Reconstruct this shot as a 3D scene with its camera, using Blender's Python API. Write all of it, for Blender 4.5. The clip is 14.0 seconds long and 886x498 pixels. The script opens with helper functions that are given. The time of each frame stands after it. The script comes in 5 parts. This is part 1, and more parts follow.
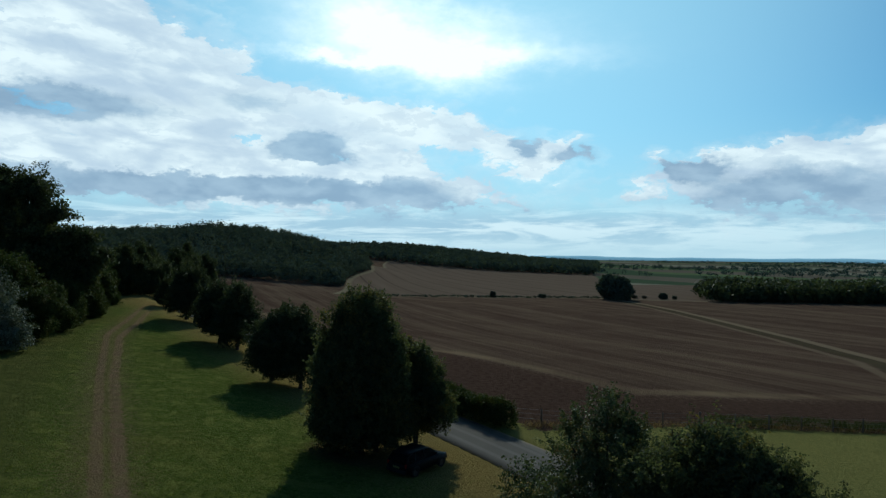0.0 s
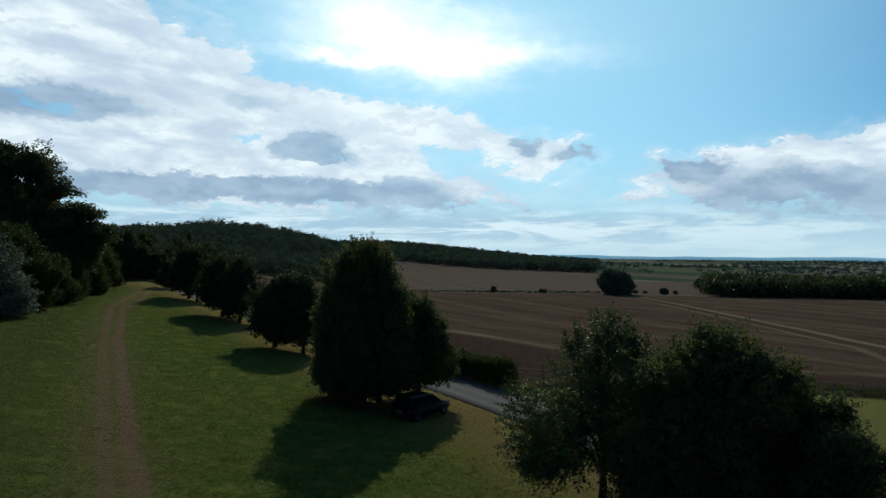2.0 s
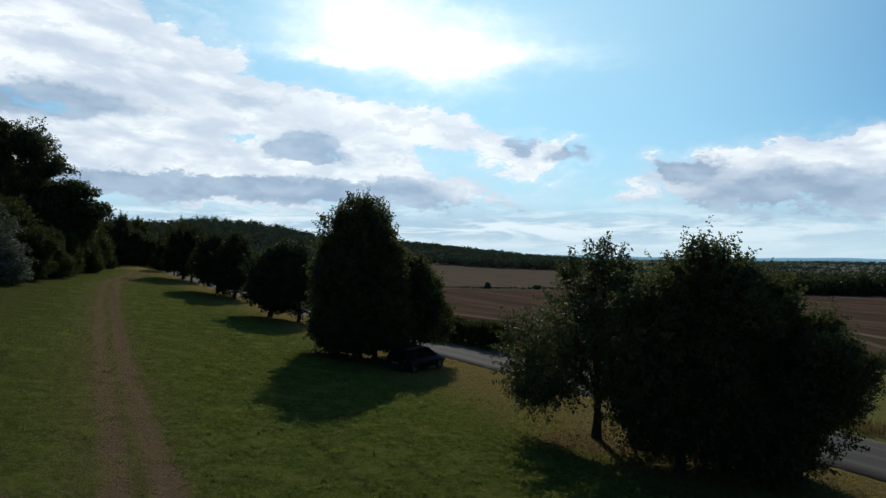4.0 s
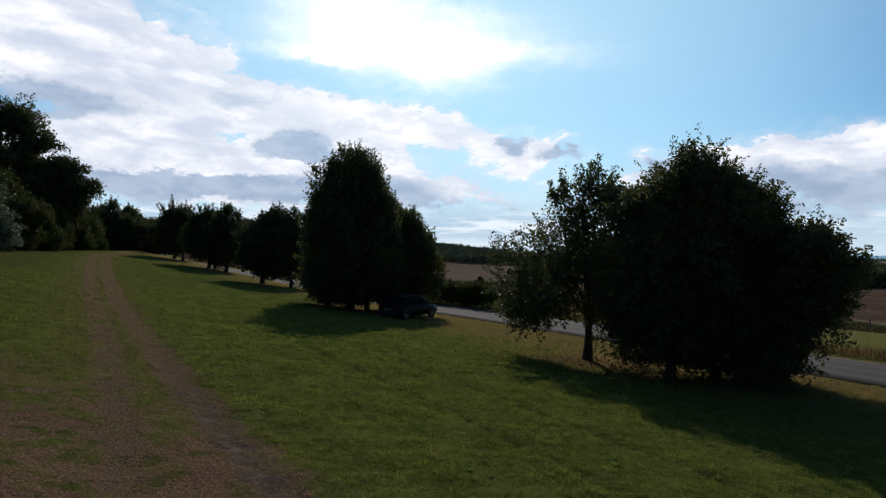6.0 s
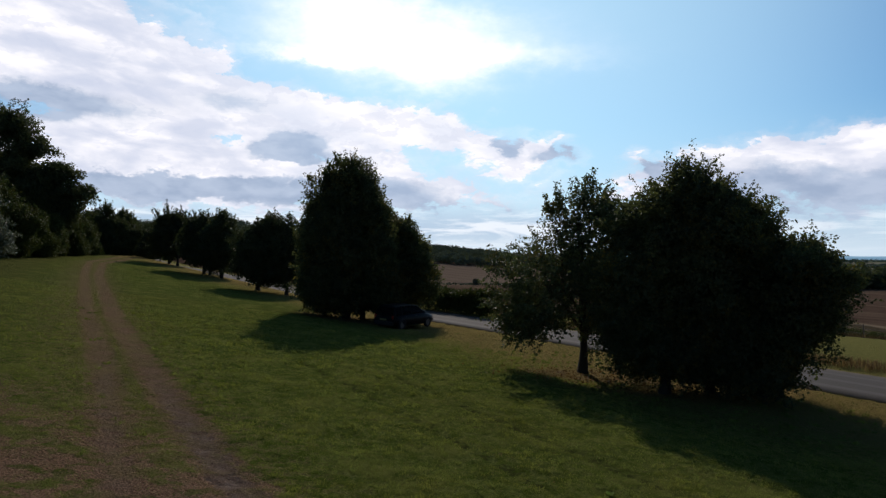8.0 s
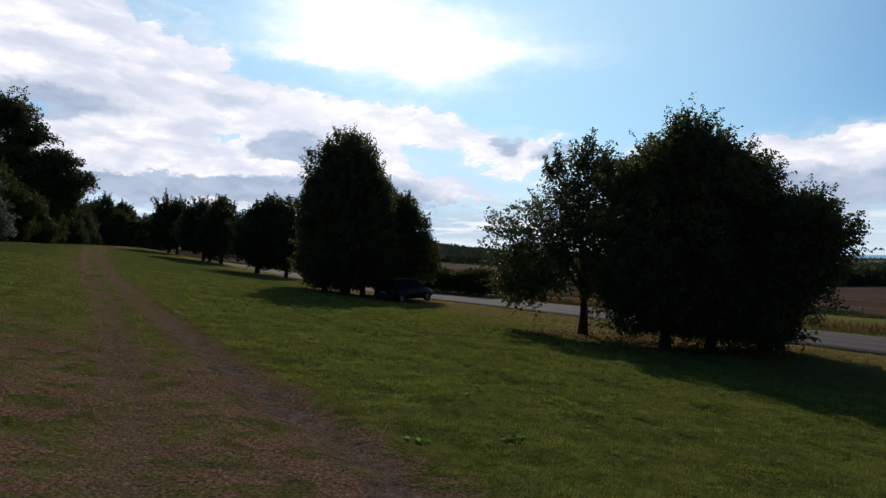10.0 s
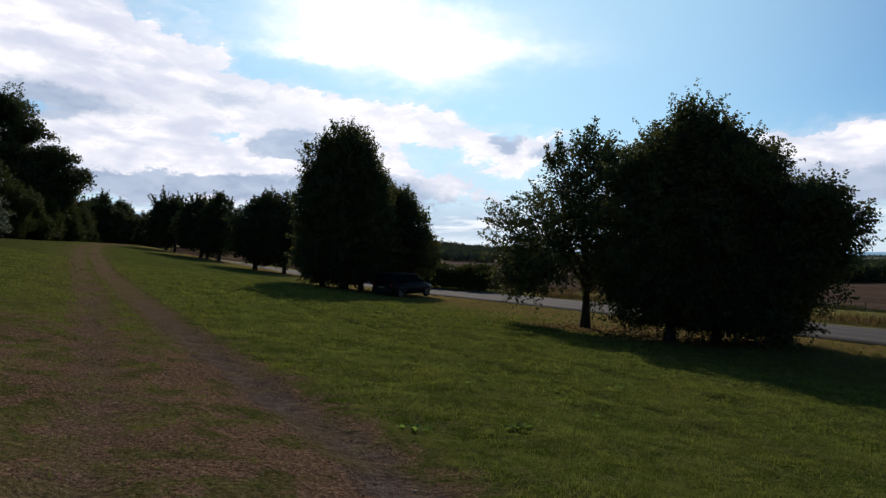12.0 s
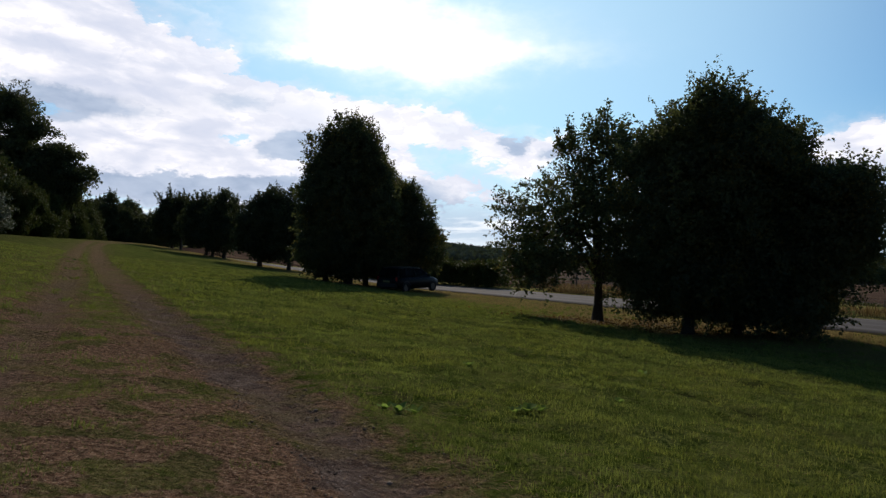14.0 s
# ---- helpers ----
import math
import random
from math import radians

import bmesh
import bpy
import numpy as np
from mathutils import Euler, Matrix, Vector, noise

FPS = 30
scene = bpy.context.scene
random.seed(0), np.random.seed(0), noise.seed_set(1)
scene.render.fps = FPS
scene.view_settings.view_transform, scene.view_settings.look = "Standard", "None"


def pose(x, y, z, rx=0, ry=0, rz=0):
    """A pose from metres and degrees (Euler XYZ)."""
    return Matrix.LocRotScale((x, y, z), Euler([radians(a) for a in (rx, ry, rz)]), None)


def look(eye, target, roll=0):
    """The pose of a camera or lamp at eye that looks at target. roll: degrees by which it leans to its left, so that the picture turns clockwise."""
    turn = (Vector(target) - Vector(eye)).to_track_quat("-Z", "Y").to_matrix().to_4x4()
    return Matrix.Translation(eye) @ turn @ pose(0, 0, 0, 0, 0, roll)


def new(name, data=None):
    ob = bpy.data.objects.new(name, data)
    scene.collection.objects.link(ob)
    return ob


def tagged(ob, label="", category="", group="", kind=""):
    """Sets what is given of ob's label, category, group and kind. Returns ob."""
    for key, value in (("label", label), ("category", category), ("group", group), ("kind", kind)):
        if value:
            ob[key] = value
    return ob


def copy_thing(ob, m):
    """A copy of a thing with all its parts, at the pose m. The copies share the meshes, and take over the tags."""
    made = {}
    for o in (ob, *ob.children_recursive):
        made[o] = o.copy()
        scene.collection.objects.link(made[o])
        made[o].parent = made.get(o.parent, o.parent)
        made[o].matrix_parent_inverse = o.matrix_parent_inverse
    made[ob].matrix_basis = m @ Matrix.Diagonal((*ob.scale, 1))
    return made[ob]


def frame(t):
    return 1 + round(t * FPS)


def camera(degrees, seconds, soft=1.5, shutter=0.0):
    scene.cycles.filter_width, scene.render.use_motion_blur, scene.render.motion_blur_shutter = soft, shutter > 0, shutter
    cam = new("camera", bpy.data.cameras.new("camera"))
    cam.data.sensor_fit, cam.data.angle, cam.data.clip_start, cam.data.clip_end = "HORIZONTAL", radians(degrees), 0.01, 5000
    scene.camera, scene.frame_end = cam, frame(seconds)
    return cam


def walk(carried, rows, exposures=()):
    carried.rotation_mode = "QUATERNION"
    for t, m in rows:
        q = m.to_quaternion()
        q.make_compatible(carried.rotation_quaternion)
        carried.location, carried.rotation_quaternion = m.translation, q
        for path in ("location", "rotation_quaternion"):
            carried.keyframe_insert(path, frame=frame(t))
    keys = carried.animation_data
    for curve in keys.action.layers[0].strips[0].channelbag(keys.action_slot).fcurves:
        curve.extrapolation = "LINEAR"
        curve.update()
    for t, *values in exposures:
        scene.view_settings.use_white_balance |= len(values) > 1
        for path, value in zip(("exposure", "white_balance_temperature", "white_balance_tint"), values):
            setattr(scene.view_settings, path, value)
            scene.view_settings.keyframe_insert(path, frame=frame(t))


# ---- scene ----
cam = camera(70.0, 14.0, 1.4)
PATH = [
    (0, (0.241, 0.534, 11.918), (0.233, 2.534, 11.936), 0.5),
    (0.5, (0.209, 0.35, 11.234), (0.196, 2.35, 11.25), 0.4),
    (1, (0.192, 0.232, 10.519), (0.176, 2.232, 10.535), 0.5),
    (1.5, (0.21, 0.276, 9.856), (0.195, 2.276, 9.875), 0.4),
    (2, (0.171, 0.281, 9.139), (0.161, 2.281, 9.156), 0.4),
    (2.5, (0.1, 0.238, 8.458), (0.091, 2.238, 8.474), 0.6),
    (5, (0.089, -0.003, 5.163), (0.111, 1.996, 5.182), 0.4),
    (5.5, (0.117, -0.007, 4.337), (0.144, 1.993, 4.355), 0.4),
    (6, (0.135, -0.002, 3.877), (0.168, 1.998, 3.891), 0.3),
    (6.5, (0.146, 0.013, 3.894), (0.188, 2.013, 3.908), 0.2),
    (7, (0.141, -0.023, 4.014), (0.185, 1.976, 4.032), 0.2),
    (7.5, (0.13, -0.042, 4.18), (0.176, 1.957, 4.199), 0.2),
    (8, (0.132, -0.057, 4.312), (0.179, 1.942, 4.331), 0.2),
    (8.5, (0.117, -0.041, 4.04), (0.163, 1.959, 4.059), 0.2),
    (9, (0.111, -0.079, 3.402), (0.154, 1.92, 3.416), 0.2),
    (11.5, (0.103, 0.266, 2.781), (0.164, 2.265, 2.8), 0.1),
    (12, (0.13, 0.435, 2.732), (0.181, 2.435, 2.742), 0.0),
    (12.5, (0.155, 0.574, 2.74), (0.205, 2.573, 2.748), 0.0),
    (13, (0.228, 1.143, 2.648), (0.278, 3.142, 2.671), 0.0),
    (13.5, (0.253, 1.394, 2.403), (0.291, 3.394, 2.416), 0.1),
    (14, (0.261, 1.404, 2.325), (0.285, 3.403, 2.339), 0.0),
]
walk(cam, [(t, look(eye, target, roll)) for t, eye, target, roll in PATH],
     exposures=[(0, -0.15, 5750, -6), (2.5, -0.1, 6050, 1), (5, 0.0, 6350, 8), (7.5, 0.02, 6500, 15), (14, 0.08, 6600, 15)])

# world, sun, exposure ---------------------------------------------------------
SUN_AZ, SUN_EL = radians(-1.0), radians(28.5)
TO_SUN = Vector((math.sin(SUN_AZ) * math.cos(SUN_EL), math.cos(SUN_AZ) * math.cos(SUN_EL), math.sin(SUN_EL)))


class Nodes:
    """Short hand for building node trees."""

    def __init__(self, tree):
        self.tree = tree

    def node(self, kind):
        return self.tree.nodes.new(kind)

    def put(self, socket, value):
        if isinstance(value, bpy.types.NodeSocket):
            self.tree.links.new(value, socket)
        elif value is not None:
            socket.default_value = value

    def math(self, op, a, b=None, c=None, clamp=False):
        n = self.node("ShaderNodeMath")
        n.operation, n.use_clamp = op, clamp
        for s, v in zip(n.inputs, (a, b, c)):
            self.put(s, v)
        return n.outputs[0]

    def vec(self, op, a, b=None):
        n = self.node("ShaderNodeVectorMath")
        n.operation = op
        self.put(n.inputs[0], a)
        self.put(n.inputs[1], b)
        return n.outputs["Value"] if op in ("DOT_PRODUCT", "LENGTH", "DISTANCE") else n.outputs[0]

    def step(self, value, lo, hi, a=0.0, b=1.0):
        n = self.node("ShaderNodeMapRange")
        n.interpolation_type = "SMOOTHSTEP"
        for s, v in zip(n.inputs, (value, lo, hi, a, b)):
            self.put(s, v)
        return n.outputs[0]

    def noise(self, vector, scale, detail=4.0, rough=0.5, distortion=0.0, lac=2.0):
        n = self.node("ShaderNodeTexNoise")
        self.put(n.inputs["Vector"], vector)
        n.inputs["Scale"].default_value, n.inputs["Detail"].default_value = scale, detail
        n.inputs["Roughness"].default_value, n.inputs["Distortion"].default_value = rough, distortion
        n.inputs["Lacunarity"].default_value = lac
        return n.outputs["Fac"]

    def mix(self, fac, a, b, blend="MIX"):
        n = self.node("ShaderNodeMix")
        n.data_type, n.blend_type = "RGBA", blend
        self.put(n.inputs[0], fac)
        self.put(n.inputs[6], (*a, 1) if isinstance(a, tuple) else a)
        self.put(n.inputs[7], (*b, 1) if isinstance(b, tuple) else b)
        return n.outputs[2]

    def attr(self, name):
        n = self.node("ShaderNodeAttribute")
        n.attribute_name = name
        return n.outputs["Fac"]

    def join(self, x, y, z=0.0):
        n = self.node("ShaderNodeCombineXYZ")
        for s, v in zip(n.inputs, (x, y, z)):
            self.put(s, v)
        return n.outputs[0]

    def split(self, v):
        n = self.node("ShaderNodeSeparateXYZ")
        self.put(n.inputs[0], v)
        return n.outputs


def sky_angle(px, py):
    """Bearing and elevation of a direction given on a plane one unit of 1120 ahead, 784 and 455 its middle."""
    u, v = (px - 784) / 1120, (455 - py) / 1120
    return math.atan(u), math.atan(v / math.hypot(1, u))


# cloud masses: middle and half size in the plane of sky_angle, weight
BANKS = (
    (40, 60, 230, 100, 0.60), (290, 150, 220, 85, 0.60), (560, 215, 240, 60, 0.60), (800, 238, 190, 42, 0.64), (420, 90, 60, 24, 0.25),
    (110, 250, 300, 75, 0.42), (975, 270, 85, 24, 0.62), (1490, 305, 210, 80, 0.68), (1270, 305, 140, 42, 0.58), (1160, 266, 22, 12, 0.3),
    (380, 330, 460, 45, 0.50), (760, 345, 330, 42, 0.40), (1560, 235, 110, 34, 0.45), (660, 292, 26, 16, 0.3),
)
GAPS = ((500, 60, 80, 55, 0.5), (1150, 130, 300, 120, 0.5), (1080, 310, 45, 45, 0.32), (165, 130, 55, 11, 0.6), (95, 172, 50, 8, 0.5), (470, 130, 50, 16, 0.4), (1500, 80, 260, 120, 0.4), (190, 206, 90, 9, 0.5), (450, 248, 70, 8, 0.35), (700, 160, 190, 20, 0.40))
# grey undersides
GREYS = (
    (60, 185, 110, 22, 1.4), (553, 266, 54, 26, 1.9), (922, 256, 19, 16, 1.8), (1018, 277, 34, 11, 1.4), (260, 335, 200, 32, 1.4), (640, 345, 150, 28, 1.1),
    (1450, 348, 175, 36, 1.35), (1500, 395, 150, 22, 0.8), (1210, 302, 40, 14, 1.5), (560, 395, 420, 12, 0.7), (900, 375, 260, 18, 0.7), (430, 185, 120, 26, 0.45), (560, 308, 120, 9, -1.0), (300, 296, 240, 10, -0.9), (480, 372, 160, 8, -0.7),
)

world = bpy.data.worlds.new("world")
scene.world = world
world.use_nodes = True
W = Nodes(world.node_tree)
back = world.node_tree.nodes["Background"]
sky = W.node("ShaderNodeTexSky")
sky.sky_type, sky.sun_disc = "NISHITA", False
sky.sun_elevation, sky.sun_rotation = SUN_EL, SUN_AZ
sky.air_density, sky.dust_density, sky.ozone_density = 1.0, 0.25, 2.0
way = W.node("ShaderNodeTexCoord").outputs["Generated"]
dx, dy, dz = W.split(way)
az = W.math("ARCTAN2", dx, dy)
el = W.math("ARCSINE", dz)


warp = W.join(az, W.math("MULTIPLY", el, 2.0), 1.7)
wa = W.math("ADD", az, W.math("ADD", W.math("MULTIPLY", W.math("SUBTRACT", W.noise(warp, 9, 6, 0.6), 0.5), 0.13), W.math("MULTIPLY", W.math("SUBTRACT", W.noise(warp, 34, 6, 0.65), 0.5), 0.030)))
warp2 = W.join(W.math("MULTIPLY", el, 2.0), az, 5.1)
we = W.math("ADD", el, W.math("ADD", W.math("MULTIPLY", W.math("SUBTRACT", W.noise(warp2, 11, 6, 0.6), 0.5), 0.055), W.math("MULTIPLY", W.math("SUBTRACT", W.noise(warp2, 40, 6, 0.65), 0.5), 0.022)))


def blobs(rows):
    total = None
    for px, py, rx, ry, w in rows:
        a, e = sky_angle(px, py)
        qa = W.math("MULTIPLY", W.math("SUBTRACT", wa, a), 1120 / rx)
        qe = W.math("MULTIPLY", W.math("SUBTRACT", we, e), 1120 / ry)
        r2 = W.math("ADD", W.math("MULTIPLY", qa, qa), W.math("MULTIPLY", qe, qe))
        g = W.math("MULTIPLY", W.math("EXPONENT", W.math("MULTIPLY", r2, -0.8)), w)
        total = g if total is None else W.math("ADD", total, g)
    return total


low = W.math("ADD", W.math("MAXIMUM", dz, 0.0), 0.10)
plane = W.join(W.math("DIVIDE", dx, low), W.math("DIVIDE", dy, low))
dome = W.join(az, W.math("MULTIPLY", el, 2.1), 0.37)
layer = W.noise(plane, 1.15, 9, 0.60, 0.25)
puff = W.noise(dome, 8.0, 8, 0.56, 0.3)
fine = W.noise(dome, 26.0, 6, 0.52, 0.2)


def cauliflower(vector, scale, detail):
    n = W.node("ShaderNodeTexVoronoi")
    n.feature = "SMOOTH_F1"
    W.put(n.inputs["Vector"], vector)
    n.inputs["Scale"].default_value, n.inputs["Detail"].default_value = scale, detail
    n.inputs["Roughness"].default_value, n.inputs["Smoothness"].default_value = 0.55, 0.35
    return n.outputs["Distance"]


bent = W.join(wa, W.math("MULTIPLY", we, 2.0), 0.9)
lumps = cauliflower(bent, 15.0, 3.0)
under = cauliflower(W.vec("ADD", bent, (0.0, -0.016, 0.0)), 15.0, 3.0)
form = W.math("ADD", W.math("MULTIPLY", layer, 0.20), W.math("ADD", W.math("MULTIPLY", puff, 0.75), W.math("MULTIPLY", fine, 0.35)))
form = W.math("ADD", form, W.math("MULTIPLY", W.math("SUBTRACT", 0.42, lumps), 0.42))
cover = W.math("ADD", form, W.math("SUBTRACT", blobs(BANKS), blobs(GAPS)))
# away from these masses broken cloud goes on all round
cloud = W.step(cover, 0.80, 0.95)
veil = W.math("MULTIPLY", W.step(cover, 0.50, 0.9), 0.30)
ruffle = W.noise(W.join(W.math("ADD", az, W.math("MULTIPLY", el, 0.8)), W.math("MULTIPLY", el, 2.6), 4.2), 11, 6, 0.50, 0.25)
grey_blobs = W.math("ADD", blobs(GREYS), W.math("ADD", W.math("MULTIPLY", W.math("SUBTRACT", ruffle, 0.5), 1.0), W.math("MULTIPLY", W.math("SUBTRACT", puff, 0.5), 0.9)))
grey = W.math("MULTIPLY", W.step(grey_blobs, 0.16, 0.86), W.step(cover, 0.62, 0.88))
billow = W.step(W.math("ADD", W.math("MULTIPLY", ruffle, 0.7), W.math("MULTIPLY", puff, 0.3)), 0.37, 0.63)
crest = W.step(W.math("SUBTRACT", lumps, under), -0.02, 0.16)
cosang = W.vec("DOT_PRODUCT", way, TO_SUN)
near_sun = W.step(cosang, 0.88, 0.985)
halo = W.step(cosang, 0.70, 1.0)
facing = W.step(cosang, -0.3, 0.78, 0.54, 1.0)
white = W.mix(billow, W.mix(near_sun, (6.2, 6.9, 8.2), (8.4, 9.0, 9.8)), (10.3, 10.4, 10.6))
white = W.mix(W.math("MULTIPLY", crest, 0.40), white, (6.9, 7.5, 8.6))
shade = W.mix(W.step(W.math("ADD", ruffle, W.math("MULTIPLY", fine, 0.6)), 0.60, 1.0), W.mix(near_sun, (3.4, 4.4, 5.9), (4.2, 5.5, 7.2)), W.mix(near_sun, (4.8, 5.8, 7.2), (5.8, 7.0, 8.4)))
colour = W.mix(grey, white, shade)
blue = W.mix(1.0, sky.outputs[0], (0.44, 0.72, 0.88), "MULTIPLY")
blue = W.mix(W.math("MULTIPLY", halo, 0.55), blue, (6.3, 9.7, 11.1))
hazy = W.mix(W.step(el, 0.22, 0.0, 0.0, 0.85), blue, (5.6, 7.5, 8.9))
both = W.mix(W.math("MAXIMUM", cloud, veil), hazy, colour)
# layered cloud towards the horizon
bands = W.noise(W.join(W.math("MULTIPLY", az, 1.6), W.math("MULTIPLY", el, 11.0), 2.2), 3.6, 9, 0.62, 0.5)
layered = W.mix(W.step(bands, 0.42, 0.58), (4.5, 5.9, 7.4), (9.0, 9.5, 10.0))
both = W.mix(W.math("MULTIPLY", W.step(el, 0.088, 0.045, 0.0, 0.8), W.step(az, 0.75, 0.1, 0.55, 1.0)), both, layered)
both = W.mix(W.step(el, 0.045, 0.0, 0.0, 0.85), both, (6.4, 7.8, 8.7))
# glare of the sun behind thin cloud
glare = W.math("MINIMUM", W.math("MULTIPLY", blobs(((740, 70, 172, 38, 0.85), (630, 8, 90, 50, 0.7), (850, 104, 150, 18, 0.6), (620, 104, 110, 8, 0.6), (780, 130, 90, 28, 0.6))), W.math("ADD", 0.25, W.math("MULTIPLY", W.math("ADD", puff, fine), 0.85))), 1.0)
both = W.mix(glare, both, (12.5, 12.6, 12.6))
lit = W.mix(1.0, both, W.join(facing, facing, facing), "MULTIPLY")
W.put(back.inputs[0], lit)
back.inputs[1].default_value = 0.1

lamp = bpy.data.lights.new("sun", "SUN")
lamp.energy, lamp.angle, lamp.color = 3.3, radians(0.6), (1.0, 0.93, 0.82)
sun = new("sun", lamp)
sun.matrix_world = look(TO_SUN * 100, (0, 0, 0))

# materials --------------------------------------------------------------------


def material(name, rough=0.8, metal=0.0, spec=0.3):
    m = bpy.data.materials.new(name)
    m.use_nodes = True
    b = m.node_tree.nodes["Principled BSDF"]
    b.inputs["Roughness"].default_value, b.inputs["Metallic"].default_value = rough, metal
    b.inputs["Specular IOR Level"].default_value = spec
    return m, Nodes(m.node_tree), b


def bump(n, b, height, strength=0.5, distance=0.02):
    k = n.node("ShaderNodeBump")
    k.inputs["Strength"].default_value, k.inputs["Distance"].default_value = strength, distance
    n.put(k.inputs["Height"], height)
    n.put(b.inputs["Normal"], k.outputs[0])


def plain(name, colour, rough=0.5, metal=0.0, scale=20.0, vary=0.25, spec=0.4):
    m, n, b = material(name, rough, metal, spec)
    at = n.node("ShaderNodeTexCoord").outputs["Object"]
    v = n.noise(at, scale, 5)
    n.put(b.inputs[0], n.mix(v, tuple(c * (1 - vary) for c in colour), tuple(c * (1 + vary) for c in colour)))
    n.put(b.inputs["Roughness"], n.math("ADD", n.math("MULTIPLY", n.noise(at, scale * 3, 3), 0.2), rough - 0.1))
    return m


def leaf_material(name, dark, light, autumn=None, glow=0.35, rough=0.45, gloss=0.02):
    m, n, b = material(name, max(rough, 0.6), 0.0, gloss if rough < 1 else 0.0)
    t = n.attr("tint")
    at = n.node("ShaderNodeNewGeometry").outputs["Position"]
    c = n.mix(t, dark, light)
    c = n.mix(n.step(n.noise(at, 0.8, 3), 0.35, 0.7, 0.0, 0.5), c, n.mix(1.0, c, (1.25, 1.1, 0.7), "MULTIPLY"))
    if autumn:
        c = n.mix(n.step(n.math("ADD", n.math("MULTIPLY", t, 0.5), n.noise(at, 0.55, 2)), 0.80, 1.1, 0.0, 0.8), c, autumn)
    n.put(b.inputs[0], c)
    tr = n.node("ShaderNodeBsdfTranslucent")
    n.put(tr.inputs[0], n.mix(1.0, c, (1.3, 1.35, 0.75), "MULTIPLY"))
    mixer = n.node("ShaderNodeMixShader")
    mixer.inputs[0].default_value = glow
    n.tree.links.new(b.outputs[0], mixer.inputs[1])
    n.tree.links.new(tr.outputs[0], mixer.inputs[2])
    n.tree.links.new(mixer.outputs[0], n.tree.nodes["Material Output"].inputs[0])
    return m


LEAF_MAPLE = leaf_material("leaf_maple", (0.044, 0.054, 0.034), (0.082, 0.094, 0.054), (0.13, 0.095, 0.026), 0.40)
LEAF_DARK = leaf_material("leaf_dark", (0.032, 0.040, 0.026), (0.058, 0.070, 0.040), None, 0.26)
LEAF_CHERRY = leaf_material("leaf_cherry", (0.040, 0.054, 0.030), (0.100, 0.120, 0.064), (0.11, 0.075, 0.030), 0.24, 0.5, 0.06)
LEAF_GREY = leaf_material("leaf_grey", (0.055, 0.066, 0.052), (0.165, 0.182, 0.155), None, 0.15, 0.5, 0.05)
LEAF_OAK = leaf_material("leaf_oak", (0.036, 0.046, 0.027), (0.070, 0.082, 0.042), None, 0.26)
LEAF_HEDGE = leaf_material("leaf_hedge", (0.030, 0.044, 0.016), (0.070, 0.085, 0.030), (0.06, 0.05, 0.02), 0.2)
# distant foliage: air haze painted in as paler, bluer leaf colours
LEAF_FAR_HAZED = leaf_material("leaf_far_hazed", (0.066, 0.082, 0.072), (0.098, 0.116, 0.092), None, 0.12, 1.0)
LEAF_PLAIN_HAZED = leaf_material("leaf_plain_hazed", (0.050, 0.078, 0.080), (0.080, 0.110, 0.105), None, 0.1, 1.0)


def bark_material():
    m, n, b = material("bark", 0.9, 0, 0.15)
    at = n.node("ShaderNodeTexCoord").outputs["Object"]
    long = n.vec("MULTIPLY", at, (1, 1, 0.22))
    ridge = n.noise(long, 22, 6, 0.65, 0.6)
    n.put(b.inputs[0], n.mix(ridge, (0.018, 0.014, 0.011), (0.065, 0.053, 0.042)))
    bump(n, b, ridge, 0.8, 0.03)
    return m


BARK = bark_material()


def road_material():
    m, n, b = material("asphalt", 0.9, 0, 0.05)
    at = n.node("ShaderNodeTexCoord").outputs["Object"]
    grit, patch, wheel = n.noise(at, 60, 4, 0.7), n.noise(at, 0.35, 4, 0.55), n.attr("across")
    c = n.mix(patch, (0.042, 0.036, 0.032), (0.070, 0.061, 0.054))
    c = n.mix(n.math("MULTIPLY", grit, 0.4), c, (0.105, 0.093, 0.084))
    worn = n.math("COSINE", n.math("MULTIPLY", wheel, 5.4))
    c = n.mix(n.step(worn, 0.2, 1.0, 0.0, 0.35), c, (0.125, 0.112, 0.103))
    edge = n.math("ADD", n.math("ABSOLUTE", wheel), n.math("MULTIPLY", n.noise(at, 1.7, 5, 0.65), 0.7))
    c = n.mix(n.step(edge, 2.25, 2.50), c, (0.11, 0.085, 0.055))
    n.put(b.inputs[0], c)
    bump(n, b, grit, 0.5, 0.006)
    return m


